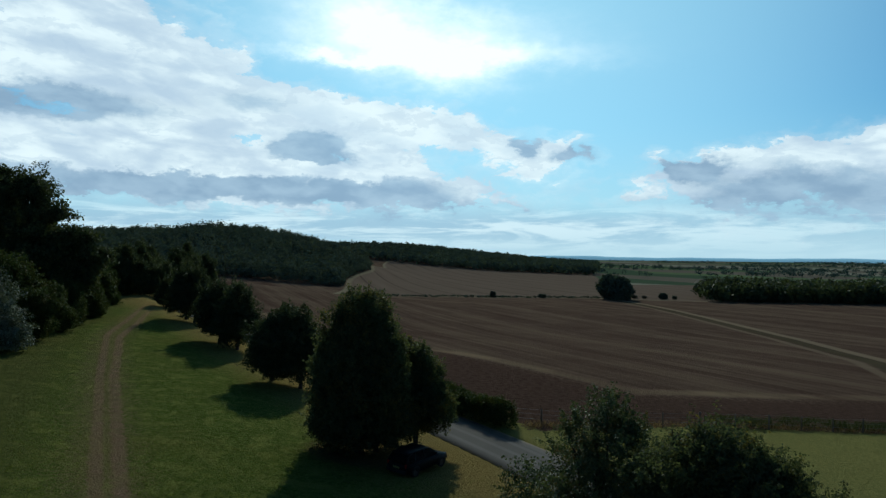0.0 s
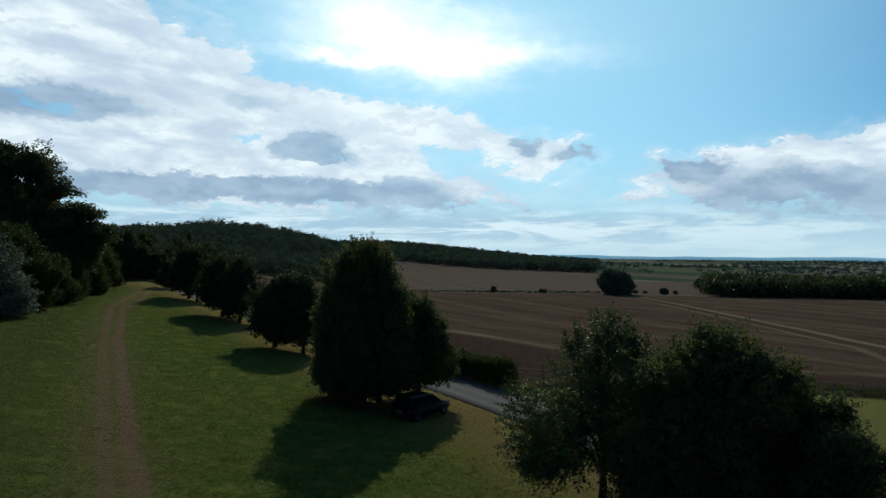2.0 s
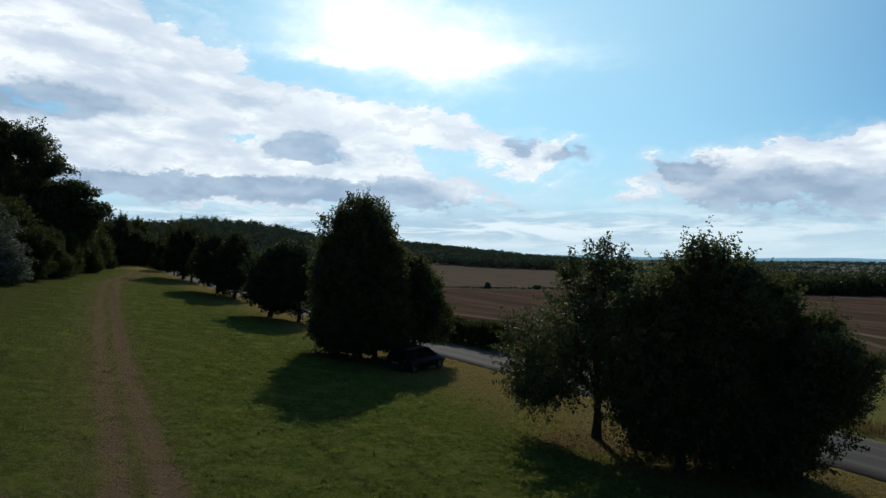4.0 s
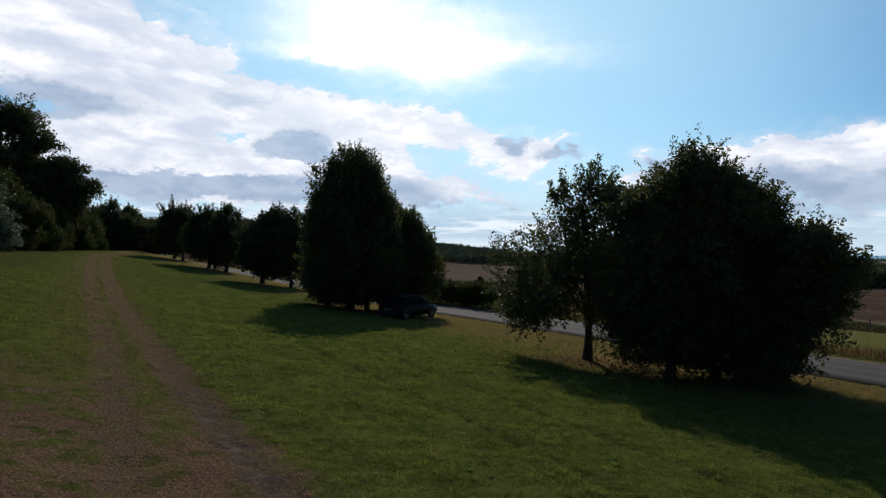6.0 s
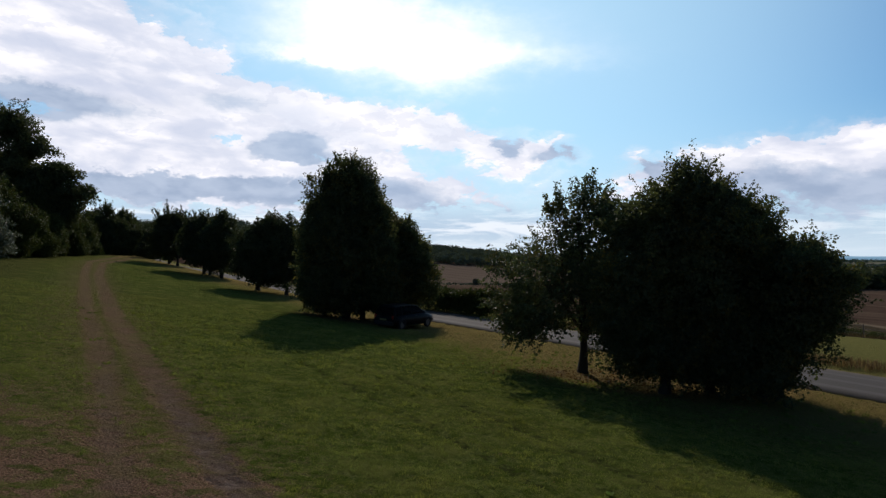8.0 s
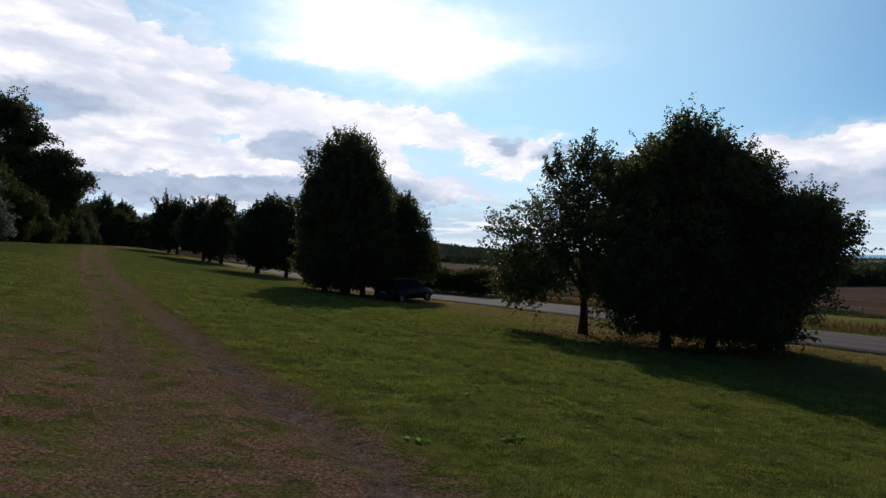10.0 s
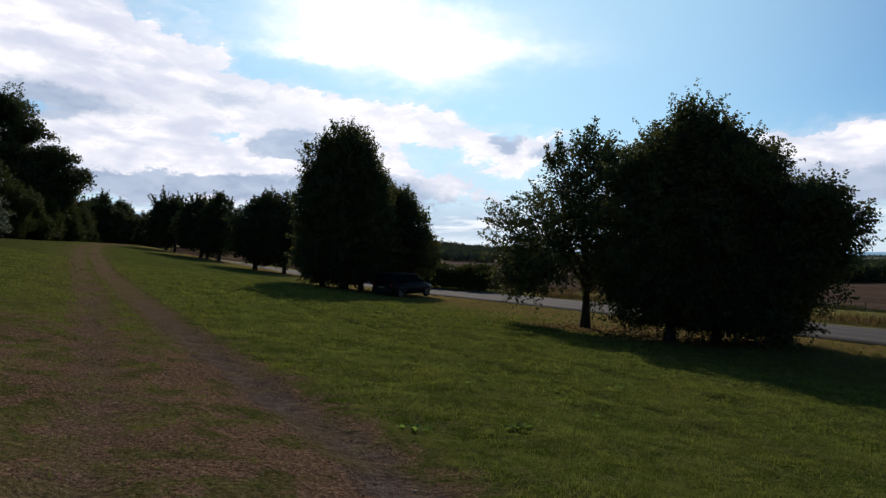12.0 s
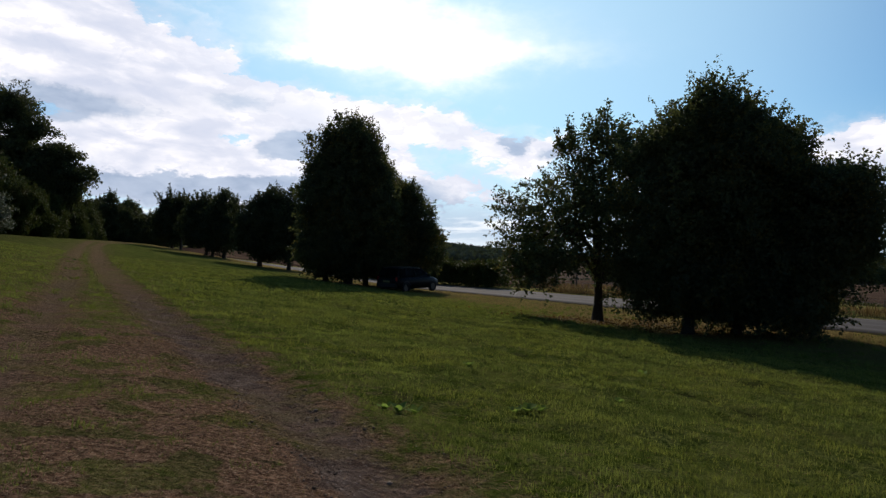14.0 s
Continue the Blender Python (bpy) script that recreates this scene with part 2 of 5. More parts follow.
def ground_material():
    m, n, b = material("ground", 1.0, 0, 0.0)
    at = n.node("ShaderNodeNewGeometry").outputs["Position"]
    px, py, pz = n.split(at)
    flat = n.join(px, py)
    blade, tuft = n.step(n.noise(flat, 30, 5, 0.72), 0.34, 0.68), n.step(n.noise(flat, 5.5, 6, 0.68), 0.30, 0.70)
    patch, broad = n.noise(flat, 0.75, 5, 0.6), n.noise(flat, 0.11, 4, 0.55)
    # mown grass
    middling = n.noise(flat, 2.1, 5, 0.65)
    grass = n.mix(blade, (0.044, 0.055, 0.014), (0.172, 0.188, 0.052))
    grass = n.mix(n.step(middling, 0.46, 0.58, 0, 0.55), grass, (0.038, 0.054, 0.010))
    grass = n.mix(n.step(n.noise(flat, 9.0, 4, 0.7), 0.56, 0.66, 0, 0.65), grass, (0.032, 0.043, 0.011))
    grass = n.mix(n.step(tuft, 0.35, 0.75, 0, 0.6), grass, (0.040, 0.066, 0.005))
    grass = n.mix(n.step(patch, 0.48, 0.66, 0, 0.6), grass, (0.150, 0.152, 0.040))
    grass = n.mix(n.step(broad, 0.46, 0.70, 0, 0.32), grass, (0.105, 0.090, 0.026))
    # wheel ruts and the dry ground by them
    ra, rb, road_s = n.attr("rut_a"), n.attr("rut_b"), n.attr("road_s")
    speck = n.noise(flat, 90, 3, 0.7)
    straw = n.mix(blade, (0.066, 0.036, 0.022), (0.285, 0.174, 0.112))
    straw = n.mix(n.step(speck, 0.58, 0.66), straw, (0.42, 0.32, 0.22))
    earth = n.mix(tuft, (0.062, 0.044, 0.036), (0.185, 0.138, 0.112))
    stones = n.step(n.noise(flat, 48, 3, 0.7), 0.60, 0.66)
    earth = n.mix(stones, earth, (0.25, 0.215, 0.195))
    wob = n.math("ADD", n.math("MULTIPLY", n.math("SUBTRACT", patch, 0.5), 1.5), n.math("MULTIPLY", n.math("SUBTRACT", tuft, 0.5), 1.1))
    ragged = n.math("ADD", n.math("MULTIPLY", n.math("SUBTRACT", middling, 0.5), 0.9), n.math("MULTIPLY", n.math("SUBTRACT", tuft, 0.5), 0.42))
    mid = n.math("MULTIPLY", n.math("ADD", ra, rb), 0.5)
    dry = n.step(n.math("ADD", n.math("ABSOLUTE", n.math("ADD", mid, 0.25)), n.math("MULTIPLY", wob, 2.2)), 0.3, 2.4, 0.34, 0.0)
    near = n.step(n.math("ADD", py, n.math("MULTIPLY", wob, 3.5)), 6.5, 14.5, 1.0, 0.0)
    left = n.step(n.math("ADD", ra, n.math("MULTIPLY", ragged, 1.2)), -0.1, 0.9, 1.0, 0.0)
    litter = n.step(n.math("ADD", n.math("MULTIPLY", patch, 0.5), n.math("MULTIPLY", middling, 0.6)), 0.535, 0.60, 1.0, 0.05)
    dry = n.math("MAXIMUM", dry, n.math("MULTIPLY", n.math("MULTIPLY", near, left), litter))
    upper = n.step(n.math("ADD", rb, n.math("MULTIPLY", wob, 1.6)), -0.8, -4.5, 0.0, 0.55)
    grass = n.mix(upper, grass, n.mix(blade, (0.036, 0.034, 0.012), (0.100, 0.088, 0.034)))
    c = n.mix(dry, grass, straw)
    faint = n.step(py, 7.0, 16.0, 0.35, 0.9)
    broken = n.step(n.math("ADD", n.math("MULTIPLY", middling, 0.6), n.math("MULTIPLY", patch, 0.5)), 0.44, 0.66, 1.0, 0.35)
    for r, wide, full in ((ra, 0.21, broken), (rb, 0.18, n.math("MULTIPLY", faint, broken))):
        w = n.math("ADD", n.math("ABSOLUTE", r), n.math("MULTIPLY", ragged, 0.5))
        c = n.mix(n.math("MULTIPLY", n.step(w, wide * 0.9, wide * 2.3, 0.85, 0.0), n.math("MAXIMUM", full, 0.6)), c, straw)
        c = n.mix(n.math("MULTIPLY", n.step(w, wide * 0.5, wide * 1.3, 0.95, 0.0), n.math("MULTIPLY", full, n.step(py, 8.0, 16.0, 1.0, 0.15))), c, earth)
    groove = n.step(n.math("ADD", n.attr("tyre"), n.math("MULTIPLY", ragged, 0.35)), 0.06, 0.20, 0.75, 0.0)
    c = n.mix(n.math("MULTIPLY", groove, n.step(middling, 0.42, 0.56)), c, (0.030, 0.034, 0.012))
    # worn soil under the trees
    for ex, ey, wx, wy in ((6.3, 22.3, 2.9, 1.5), (9.4, 19.8, 3.3, 1.6), (-4.4, 36.4, 3.2, 2.6)):
        q = n.join(n.math("DIVIDE", n.math("SUBTRACT", px, ex), wx), n.math("DIVIDE", n.math("SUBTRACT", py, ey), wy))
        e = n.math("ADD", n.vec("LENGTH", q), n.math("MULTIPLY", ragged, 0.6))
        c = n.mix(n.step(e, 0.65, 1.15, 0.85, 0.0), c, n.mix(blade, (0.050, 0.034, 0.022), (0.135, 0.088, 0.050)))
    verge = n.step(n.math("ADD", n.math("ABSOLUTE", n.math("ADD", road_s, 3.0)), n.math("MULTIPLY", wob, 2.6)), 2.0, 8.5, 0.88, 0.0)
    c = n.mix(verge, c, n.mix(blade, (0.125, 0.090, 0.032), (0.275, 0.196, 0.075)))
    beyond = n.step(road_s, 1.5, 3.0)
    c = n.mix(n.math("MULTIPLY", beyond, 0.75), c, n.mix(tuft, (0.135, 0.125, 0.040), (0.235, 0.205, 0.075)))
    # stubble and bare soil, drawn out along the drill rows
    fld, fedge, far2, track = n.attr("field"), n.attr("headland"), n.attr("far_field"), n.attr("farm_track")
    along = n.math("ADD", n.math("MULTIPLY", px, -0.45), n.math("MULTIPLY", py, 0.89))
    across = n.math("ADD", n.math("MULTIPLY", px, 0.89), n.math("MULTIPLY", py, 0.45))
    rows = n.join(across, n.math("MULTIPLY", along, 0.035))
    drill, swath, clod = n.noise(rows, 0.55, 5, 0.6), n.noise(rows, 0.085, 3, 0.6), n.step(n.noise(flat, 1.6, 6, 0.72), 0.30, 0.70)
    soil = n.mix(clod, (0.038, 0.023, 0.017), (0.080, 0.050, 0.037))
    stub = n.mix(n.step(n.math("ADD", n.math("MULTIPLY", drill, 0.6), n.math("ADD", n.math("MULTIPLY", swath, 0.7), n.math("MULTIPLY", n.noise(flat, 0.07, 5, 0.65), 0.45))), 0.66, 1.16), soil, (0.125, 0.088, 0.060))
    stub = n.mix(n.step(swath, 0.50, 0.68, 0, 0.45), stub, (0.105, 0.073, 0.050))
    head = n.step(n.math("ADD", fedge, n.math("MULTIPLY", clod, 5.0)), 20.0, 23.5)
    body = n.mix(head, soil, stub)
    body = n.mix(n.math("MULTIPLY", n.step(n.math("ABSOLUTE", n.math("SUBTRACT", fedge, 22.0)), 0.5, 2.6, 0.85, 0.0), n.step(n.noise(flat, 0.09, 4, 0.6), 0.40, 0.62, 0.25, 1.0)), body, (0.185, 0.132, 0.082))
    body = n.mix(n.step(n.math("ABSOLUTE", n.math("SUBTRACT", track, 3.5)), 1.2, 2.6, 0.8, 0.0), body, (0.185, 0.140, 0.092))
    body = n.mix(n.step(n.math("ABSOLUTE", n.math("ADD", track, 1.2)), 1.8, 3.4, 0.75, 0.0), body, (0.052, 0.044, 0.026))
    body = n.mix(n.step(n.math("ABSOLUTE", n.math("ADD", track, 5.6)), 0.6, 1.8, 0.6, 0.0), body, (0.165, 0.122, 0.082))
    # the paler field over the hedge, with tramlines
    tram = n.math("ADD", n.math("MULTIPLY", px, 0.97), n.math("MULTIPLY", py, 0.23))
    lines = n.math("ABSOLUTE", n.math("SUBTRACT", n.math("FRACT", n.math("DIVIDE", tram, 24.0)), 0.5))
    pale = n.mix(n.noise(n.join(tram, n.math("MULTIPLY", py, 0.05)), 0.12, 5, 0.6), (0.090, 0.064, 0.048), (0.150, 0.112, 0.084))
    pale = n.mix(n.step(lines, 0.03, 0.07, 0.6, 0.0), pale, (0.062, 0.045, 0.034))
    pale = n.mix(n.step(far2, 3.0, 6.0, 0.55, 0.0), pale, (0.19, 0.165, 0.105))
    body = n.mix(n.step(far2, -0.5, 0.5), body, pale)
    c = n.mix(n.step(n.math("ADD", fld, n.math("MULTIPLY", n.math("SUBTRACT", clod, 0.5), 1.6)), -0.25, 0.25), c, body)
    # far plain: a patchwork of fields
    cell = n.node("ShaderNodeTexVoronoi")
    cell.distance = "MANHATTAN"
    n.put(cell.inputs["Vector"], n.join(n.math("ADD", px, n.math("MULTIPLY", py, 0.3)), n.math("MULTIPLY", py, 0.5)))
    cell.inputs["Scale"].default_value = 0.0052
    pick = n.split(cell.outputs["Color"])[0]
    patchwork = n.mix(n.step(pick, 0.30, 0.34), (0.050, 0.070, 0.042), (0.105, 0.090, 0.070))
    patchwork = n.mix(n.step(pick, 0.60, 0.64), patchwork, (0.085, 0.110, 0.055))
    patchwork = n.mix(n.step(pick, 0.84, 0.88), patchwork, (0.16, 0.15, 0.115))
    c = n.mix(n.step(n.attr("plain"), -2.0, 2.0), c, patchwork)
    n.put(b.inputs[0], c)
    lumps = n.math("ADD", n.math("MULTIPLY", blade, 0.16), n.math("ADD", n.math("MULTIPLY", tuft, 0.55), n.math("MULTIPLY", patch, 1.0)))
    bump(n, b, lumps, 1.0, 0.11)
    return m


GROUND, ASPHALT = ground_material(), road_material()

# the lie of the land ----------------------------------------------------------
ROAD_LINE = ((32.9, -14.6), (23.9, 4.4), (18.4, 14.4), (13.8, 22.4), (8.7, 31.5), (4.8, 38.1), (1.6, 43.2), (-1.6, 48), (-15, 67.5), (-30, 88), (-44, 105), (-57, 128), (-66, 160), (-80, 215), (-120, 330), (-180, 460))
ROAD_HALF = 2.15
RUT_A = ((6, -8), (3.0, -1), (1.2, 2.0), (0.15, 3.8), (-0.45, 4.9), (-1.35, 6.3), (-3.4, 9.7), (-6.95, 15.8), (-11.2, 23.2), (-15.0, 30.2), (-24, 47), (-32.4, 64), (-36.2, 75.5), (-41.5, 90), (-48, 108))
RUT_B = ((3, -9), (0.3, -1.6), (-1.2, 2.6), (-2.35, 5.2), (-5.0, 10.3), (-8.4, 16.6), (-12.6, 23.9), (-16.5, 31.0), (-25.5, 47.8), (-34.0, 64.6), (-37.8, 76), (-43, 90.5), (-49.5, 108.5))
TYRE_A = ((-3.6, 18.4), (-1.5, 14.8), (0.26, 11.75), (1.31, 9.94), (2.9, 7.2), (4.4, 4.6))
TYRE_B = ((-1.9, 19.2), (0.2, 15.6), (1.9, 12.6), (2.95, 10.8), (4.5, 8.1), (6.0, 5.4))
TRACK = ((66, 70), (94.9, 136.8), (104.5, 194), (107.5, 268), (108.5, 310), (106.5, 350), (101, 385))


def line_distance(x, y, line):
    """Signed distance from a line through the given points; positive to the right of its way."""
    best, sign = np.full(x.shape, 1e9), np.ones(x.shape)
    for (ax, ay), (bx, by) in zip(line[:-1], line[1:]):
        ux, uy = bx - ax, by - ay
        length = ux * ux + uy * uy
        k = np.clip(((x - ax) * ux + (y - ay) * uy) / length, 0, 1)
        d = np.hypot(x - ax - k * ux, y - ay - k * uy)
        side = (x - ax) * uy - (y - ay) * ux
        closer = d < best - 1e-9
        best, sign = np.where(closer, d, best), np.where(closer, np.where(side >= 0, 1.0, -1.0), sign)
    return best * sign


def soft_max(a, b, k):
    return 0.5 * (a + b + np.sqrt((a - b) ** 2 + k * k))


def ease(v, lo, hi):
    t = np.clip((v - lo) / (hi - lo), 0, 1)
    return t * t * (3 - 2 * t)


def ripple(x, y):
    """Gentle unevenness of turf, a few centimetres."""
    return (np.sin(1.9 * x + 0.7 * y) * np.sin(0.8 * x - 2.3 * y + 1) * 0.018 + np.sin(5.1 * x - 3.3 * y) * np.sin(4.2 * y + 2.1 * x) * 0.008
            + np.sin(0.45 * x + 0.31 * y + 2) * 0.03
            + (np.sin(3.1 * x + 1.7 * y + np.sin(2.3 * y)) * np.sin(2.7 * y - 1.9 * x + np.sin(1.7 * x)) * 0.020 + np.sin(6.7 * x - 2.9 * y) * np.sin(5.3 * y + 3.7 * x + 1) * 0.012) * np.exp(-(y / 30) ** 2))


def land(x, y):
    """Height of the ground, before the bed of the road is cut."""
    x, y = np.asarray(x, float), np.asarray(y, float)
    s = line_distance(x, y, ROAD_LINE)
    cx, cy = np.clip(x, -75, 40), np.clip(y, -40, 130)
    slope = 1.62 - 0.115 * cx - 0.040 * cy - 0.0003 * cx * cy
    up = np.maximum(0, -cx - 3)
    level = 0.0 + 0.055 * up * np.clip(up / 8, 0, 1) + 0.0002 * up * up
    turf = -soft_max(0.06 - soft_max(slope, level, 0.25), -4.05, 0.3)
    t = ease(s, -4.5, -1.5)
    near = turf * (1 - t) + level * t
    fall = np.maximum(0, np.maximum(s - 4, y - 175))
    fall = fall * fall / (fall + 25)
    base = near - 17.0 * (1 - np.exp(-fall / 105)) - np.where(fall > 0, level, 0) * ease(fall, 0, 120)
    hill_a = 47 * np.exp(-np.where(x > -300, np.abs((x + 300) / 200) ** 4, ((x + 300) / 420) ** 2)) * np.exp(-((y - 730) / 225) ** 2)
    hill_b = 42 * np.exp(-((x + 170) / np.where(x > -170, 330, 700)) ** 2) * np.exp(-((y - 1420) / 300) ** 2)
    return base + (hill_a + hill_b) * ease(y, 180, 420) + ripple(x, y) * ease(-s, 0.5, 4) * (1 - ease(y, 60, 120))


def ground_at(x, y):
    s = line_distance(np.asarray(x, float), np.asarray(y, float), ROAD_LINE)
    ra, rb = line_distance(np.asarray(x, float), np.asarray(y, float), RUT_A), line_distance(np.asarray(x, float), np.asarray(y, float), RUT_B)
    rut = 0.05 * (np.exp(-(ra / 0.22) ** 2) + np.exp(-(rb / 0.22) ** 2)) * (1 - ease(np.asarray(y, float), 30, 60))
    for line in (TYRE_A, TYRE_B):
        rut = rut + 0.035 * np.exp(-(line_distance(np.asarray(x, float), np.asarray(y, float), line) / 0.13) ** 2)
    return land(x, y) - 0.10 * (1 - ease(np.abs(s), ROAD_HALF - 0.3, ROAD_HALF + 0.1)) - rut


def z_at(x, y):
    return float(ground_at(np.array([x]), np.array([y]))[0])


def spread(lo, hi, fine, growth):
    """Coordinates that lie close round 0 and ever wider apart away from it."""
    out = []
    for end, sign in ((-lo, -1), (hi, 1)):
        v, run = 0.0, []
        while v < end:
            v += max(fine, growth * v)
            run.append(sign * min(v, end))
        out.append(run)
    return np.array(out[0][::-1] + [0.0] + out[1])


def field_masks(x, y):
    s = line_distance(x, y, ROAD_LINE)
    edge = (y - (44.0 + 0.32 * (x - 8))) * 0.95
    field = np.minimum(s - 4.6, edge)
    head = np.minimum(s - 5.0 + 14 * ease(-x, -10, 30), (y - (56.3 + 0.47 * (x - 8.4))) * 0.9 + 19.5)
    return s, field, head


def make_ground():
    gx = spread(-3400, 3600, 0.16, 0.024)
    gy = spread(-60, 4790, 0.16, 0.024)
    X, Y = np.meshgrid(gx, gy)
    Z = ground_at(X, Y)
    n, k = X.shape
    me = bpy.data.meshes.new("ground")
    idx = np.arange(n * k).reshape(n, k)
    quads = np.stack([idx[:-1, :-1], idx[:-1, 1:], idx[1:, 1:], idx[1:, :-1]], -1).reshape(-1, 4)
    fill_mesh(me, np.stack([X, Y, Z], -1).reshape(-1, 3), quads)
    s, field, head = field_masks(X, Y)
    second = np.minimum(Y - 392 + 0.02 * X, np.minimum(X + 78 + 0.04 * (Y - 487) + 4 * np.sin(Y / 40), 1085 - Y - 0.65 * X))
    plain = np.minimum(X - 116 - 0.19 * (Y - 390), Y - 640)
    for name, values in (("rut_a", line_distance(X, Y, RUT_A)), ("rut_b", line_distance(X, Y, RUT_B)), ("road_s", s), ("field", field),
                         ("headland", head), ("far_field", second), ("tyre", np.minimum(np.abs(line_distance(X, Y, TYRE_A)), np.abs(line_distance(X, Y, TYRE_B)))), ("farm_track", line_distance(X, Y, TRACK)), ("plain", plain)):
        a = me.attributes.new(name, "FLOAT", "POINT")
        a.data.foreach_set("value", np.ascontiguousarray(values.reshape(-1), dtype=np.float32))
    me.polygons.foreach_set("use_smooth", np.ones(len(me.polygons), bool))
    me.materials.append(GROUND)
    return tagged(new("ground", me), "sloping mown grass, ploughed fields and hills to the horizon", "ground", kind="structure")


def fill_mesh(me, verts, quads):
    """A mesh of four-sided faces out of arrays."""
    verts, quads = np.asarray(verts, np.float32), np.asarray(quads, np.int32)
    me.vertices.add(len(verts))
    me.vertices.foreach_set("co", verts.reshape(-1))
    me.loops.add(quads.size)
    me.loops.foreach_set("vertex_index", quads.reshape(-1))
    me.polygons.add(len(quads))
    me.polygons.foreach_set("loop_start", np.arange(0, quads.size, 4, dtype=np.int32))
    me.update(calc_edges=True)


def smooth_line(line, step):
    """Points at even steps on a rounded line through the given ones."""
    p = np.array(line, float)
    d = np.concatenate([[0], np.cumsum(np.hypot(*np.diff(p, axis=0).T))])
    t = np.arange(0, d[-1], step)
    q = np.stack([np.interp(t, d, p[:, i]) for i in (0, 1)], -1)
    w = max(3, int(6 / step) | 1)
    pad = np.pad(q, ((w // 2, w // 2), (0, 0)), mode="edge")
    return np.stack([np.convolve(pad[:, i], np.ones(w) / w, "valid") for i in (0, 1)], -1)


def make_road():
    c = smooth_line(ROAD_LINE, 0.5)
    t = np.gradient(c, axis=0)
    t /= np.linalg.norm(t, axis=1)[:, None]
    nrm = np.stack([t[:, 1], -t[:, 0]], -1)
    offs = np.array([-ROAD_HALF - 0.02, -ROAD_HALF, -1.4, -0.7, 0, 0.7, 1.4, ROAD_HALF, ROAD_HALF + 0.02])
    P = c[:, None, :] + nrm[:, None, :] * offs[None, :, None]
    base = land(c[:, 0], c[:, 1])
    Z = base[:, None] + 0.03 - 0.012 * (offs[None, :] / ROAD_HALF) ** 2 * 2
    Z[:, 0] -= 0.2
    Z[:, -1] -= 0.2
    n, k = Z.shape
    idx = np.arange(n * k).reshape(n, k)
    quads = np.stack([idx[:-1, :-1], idx[:-1, 1:], idx[1:, 1:], idx[1:, :-1]], -1).reshape(-1, 4)
    me = bpy.data.meshes.new("road")
    fill_mesh(me, np.concatenate([P, Z[..., None]], -1).reshape(-1, 3), quads)
    a = me.attributes.new("across", "FLOAT", "POINT")
    a.data.foreach_set("value", np.ascontiguousarray(np.broadcast_to(offs, Z.shape).reshape(-1), dtype=np.float32))
    me.materials.append(ASPHALT)
    return tagged(new("road", me), "narrow grey asphalt country lane with worn edges", "road", kind="structure")


make_ground()
make_road()

# trees ------------------------------------------------------------------------


def part(name, bm, mat, parent, label=""):
    me = bpy.data.meshes.new(name)
    if isinstance(bm, bmesh.types.BMesh):
        bm.to_mesh(me)
        bm.free()
    else:
        verts, quads, tint = bm
        fill_mesh(me, verts, quads)
        if tint is not None:
            a = me.attributes.new("tint", "FLOAT", "POINT")
            a.data.foreach_set("value", np.asarray(tint, np.float32))
    me.materials.append(mat)
    ob = new(name, me)
    ob.parent = parent
    if label:
        tagged(ob, label)
    return ob


def empty(name, x, y, z, label, category, group=""):
    ob = new(name)
    ob.location = (x, y, z)
    ob.empty_display_size = 0.3
    return tagged(ob, label, category, group)


def leaves(rng, centres, per, radius, size, flat=0.7, spin_up=0.35, out_from=None):
    """Leaf blades gathered in clumps round the centres: vertices, faces, tint."""
    centres = np.asarray(centres)
    c = np.repeat(centres, per, axis=0)
    n = len(c)
    off = rng.normal(size=(n, 3))
    off *= (radius * rng.random(n) ** 0.45 / np.linalg.norm(off, axis=1))[:, None]
    off[:, 2] *= flat
    p = c + off
    normal = rng.normal(size=(n, 3)) + np.array([0, 0, spin_up])
    if out_from is not None:
        o = p - out_from
        normal += 0.7 * o / (np.linalg.norm(o, axis=1)[:, None] + 1e-6)
    normal /= np.linalg.norm(normal, axis=1)[:, None]
    axis = rng.normal(size=(n, 3)) + np.array([0, 0, -0.5])
    axis -= normal * (axis * normal).sum(1)[:, None]
    axis /= np.linalg.norm(axis, axis=1)[:, None]
    side = np.cross(normal, axis)
    s = size * rng.uniform(0.6, 1.35, n)[:, None]
    tip, mid = axis * s, axis * s * 0.45
    v = np.stack([p, p + mid + side * s * 0.36 + normal * s * 0.10, p + tip, p + mid - side * s * 0.36 + normal * s * 0.10], 1)
    tint = np.repeat(np.clip(0.5 + 0.30 * np.repeat(rng.normal(size=len(centres)), per) * 0.6 + 0.22 * rng.normal(size=n), 0, 1), 4)
    return v.reshape(-1, 3), np.arange(4 * n).reshape(n, 4), tint


def merge(*clouds):
    v, q, t, base = [], [], [], 0
    for a, b, c in clouds:
        v.append(a)
        q.append(b + base)
        t.append(c if c is not None else np.full(len(a), 0.5))
        base += len(a)
    return np.concatenate(v), np.concatenate(q), np.concatenate(t)


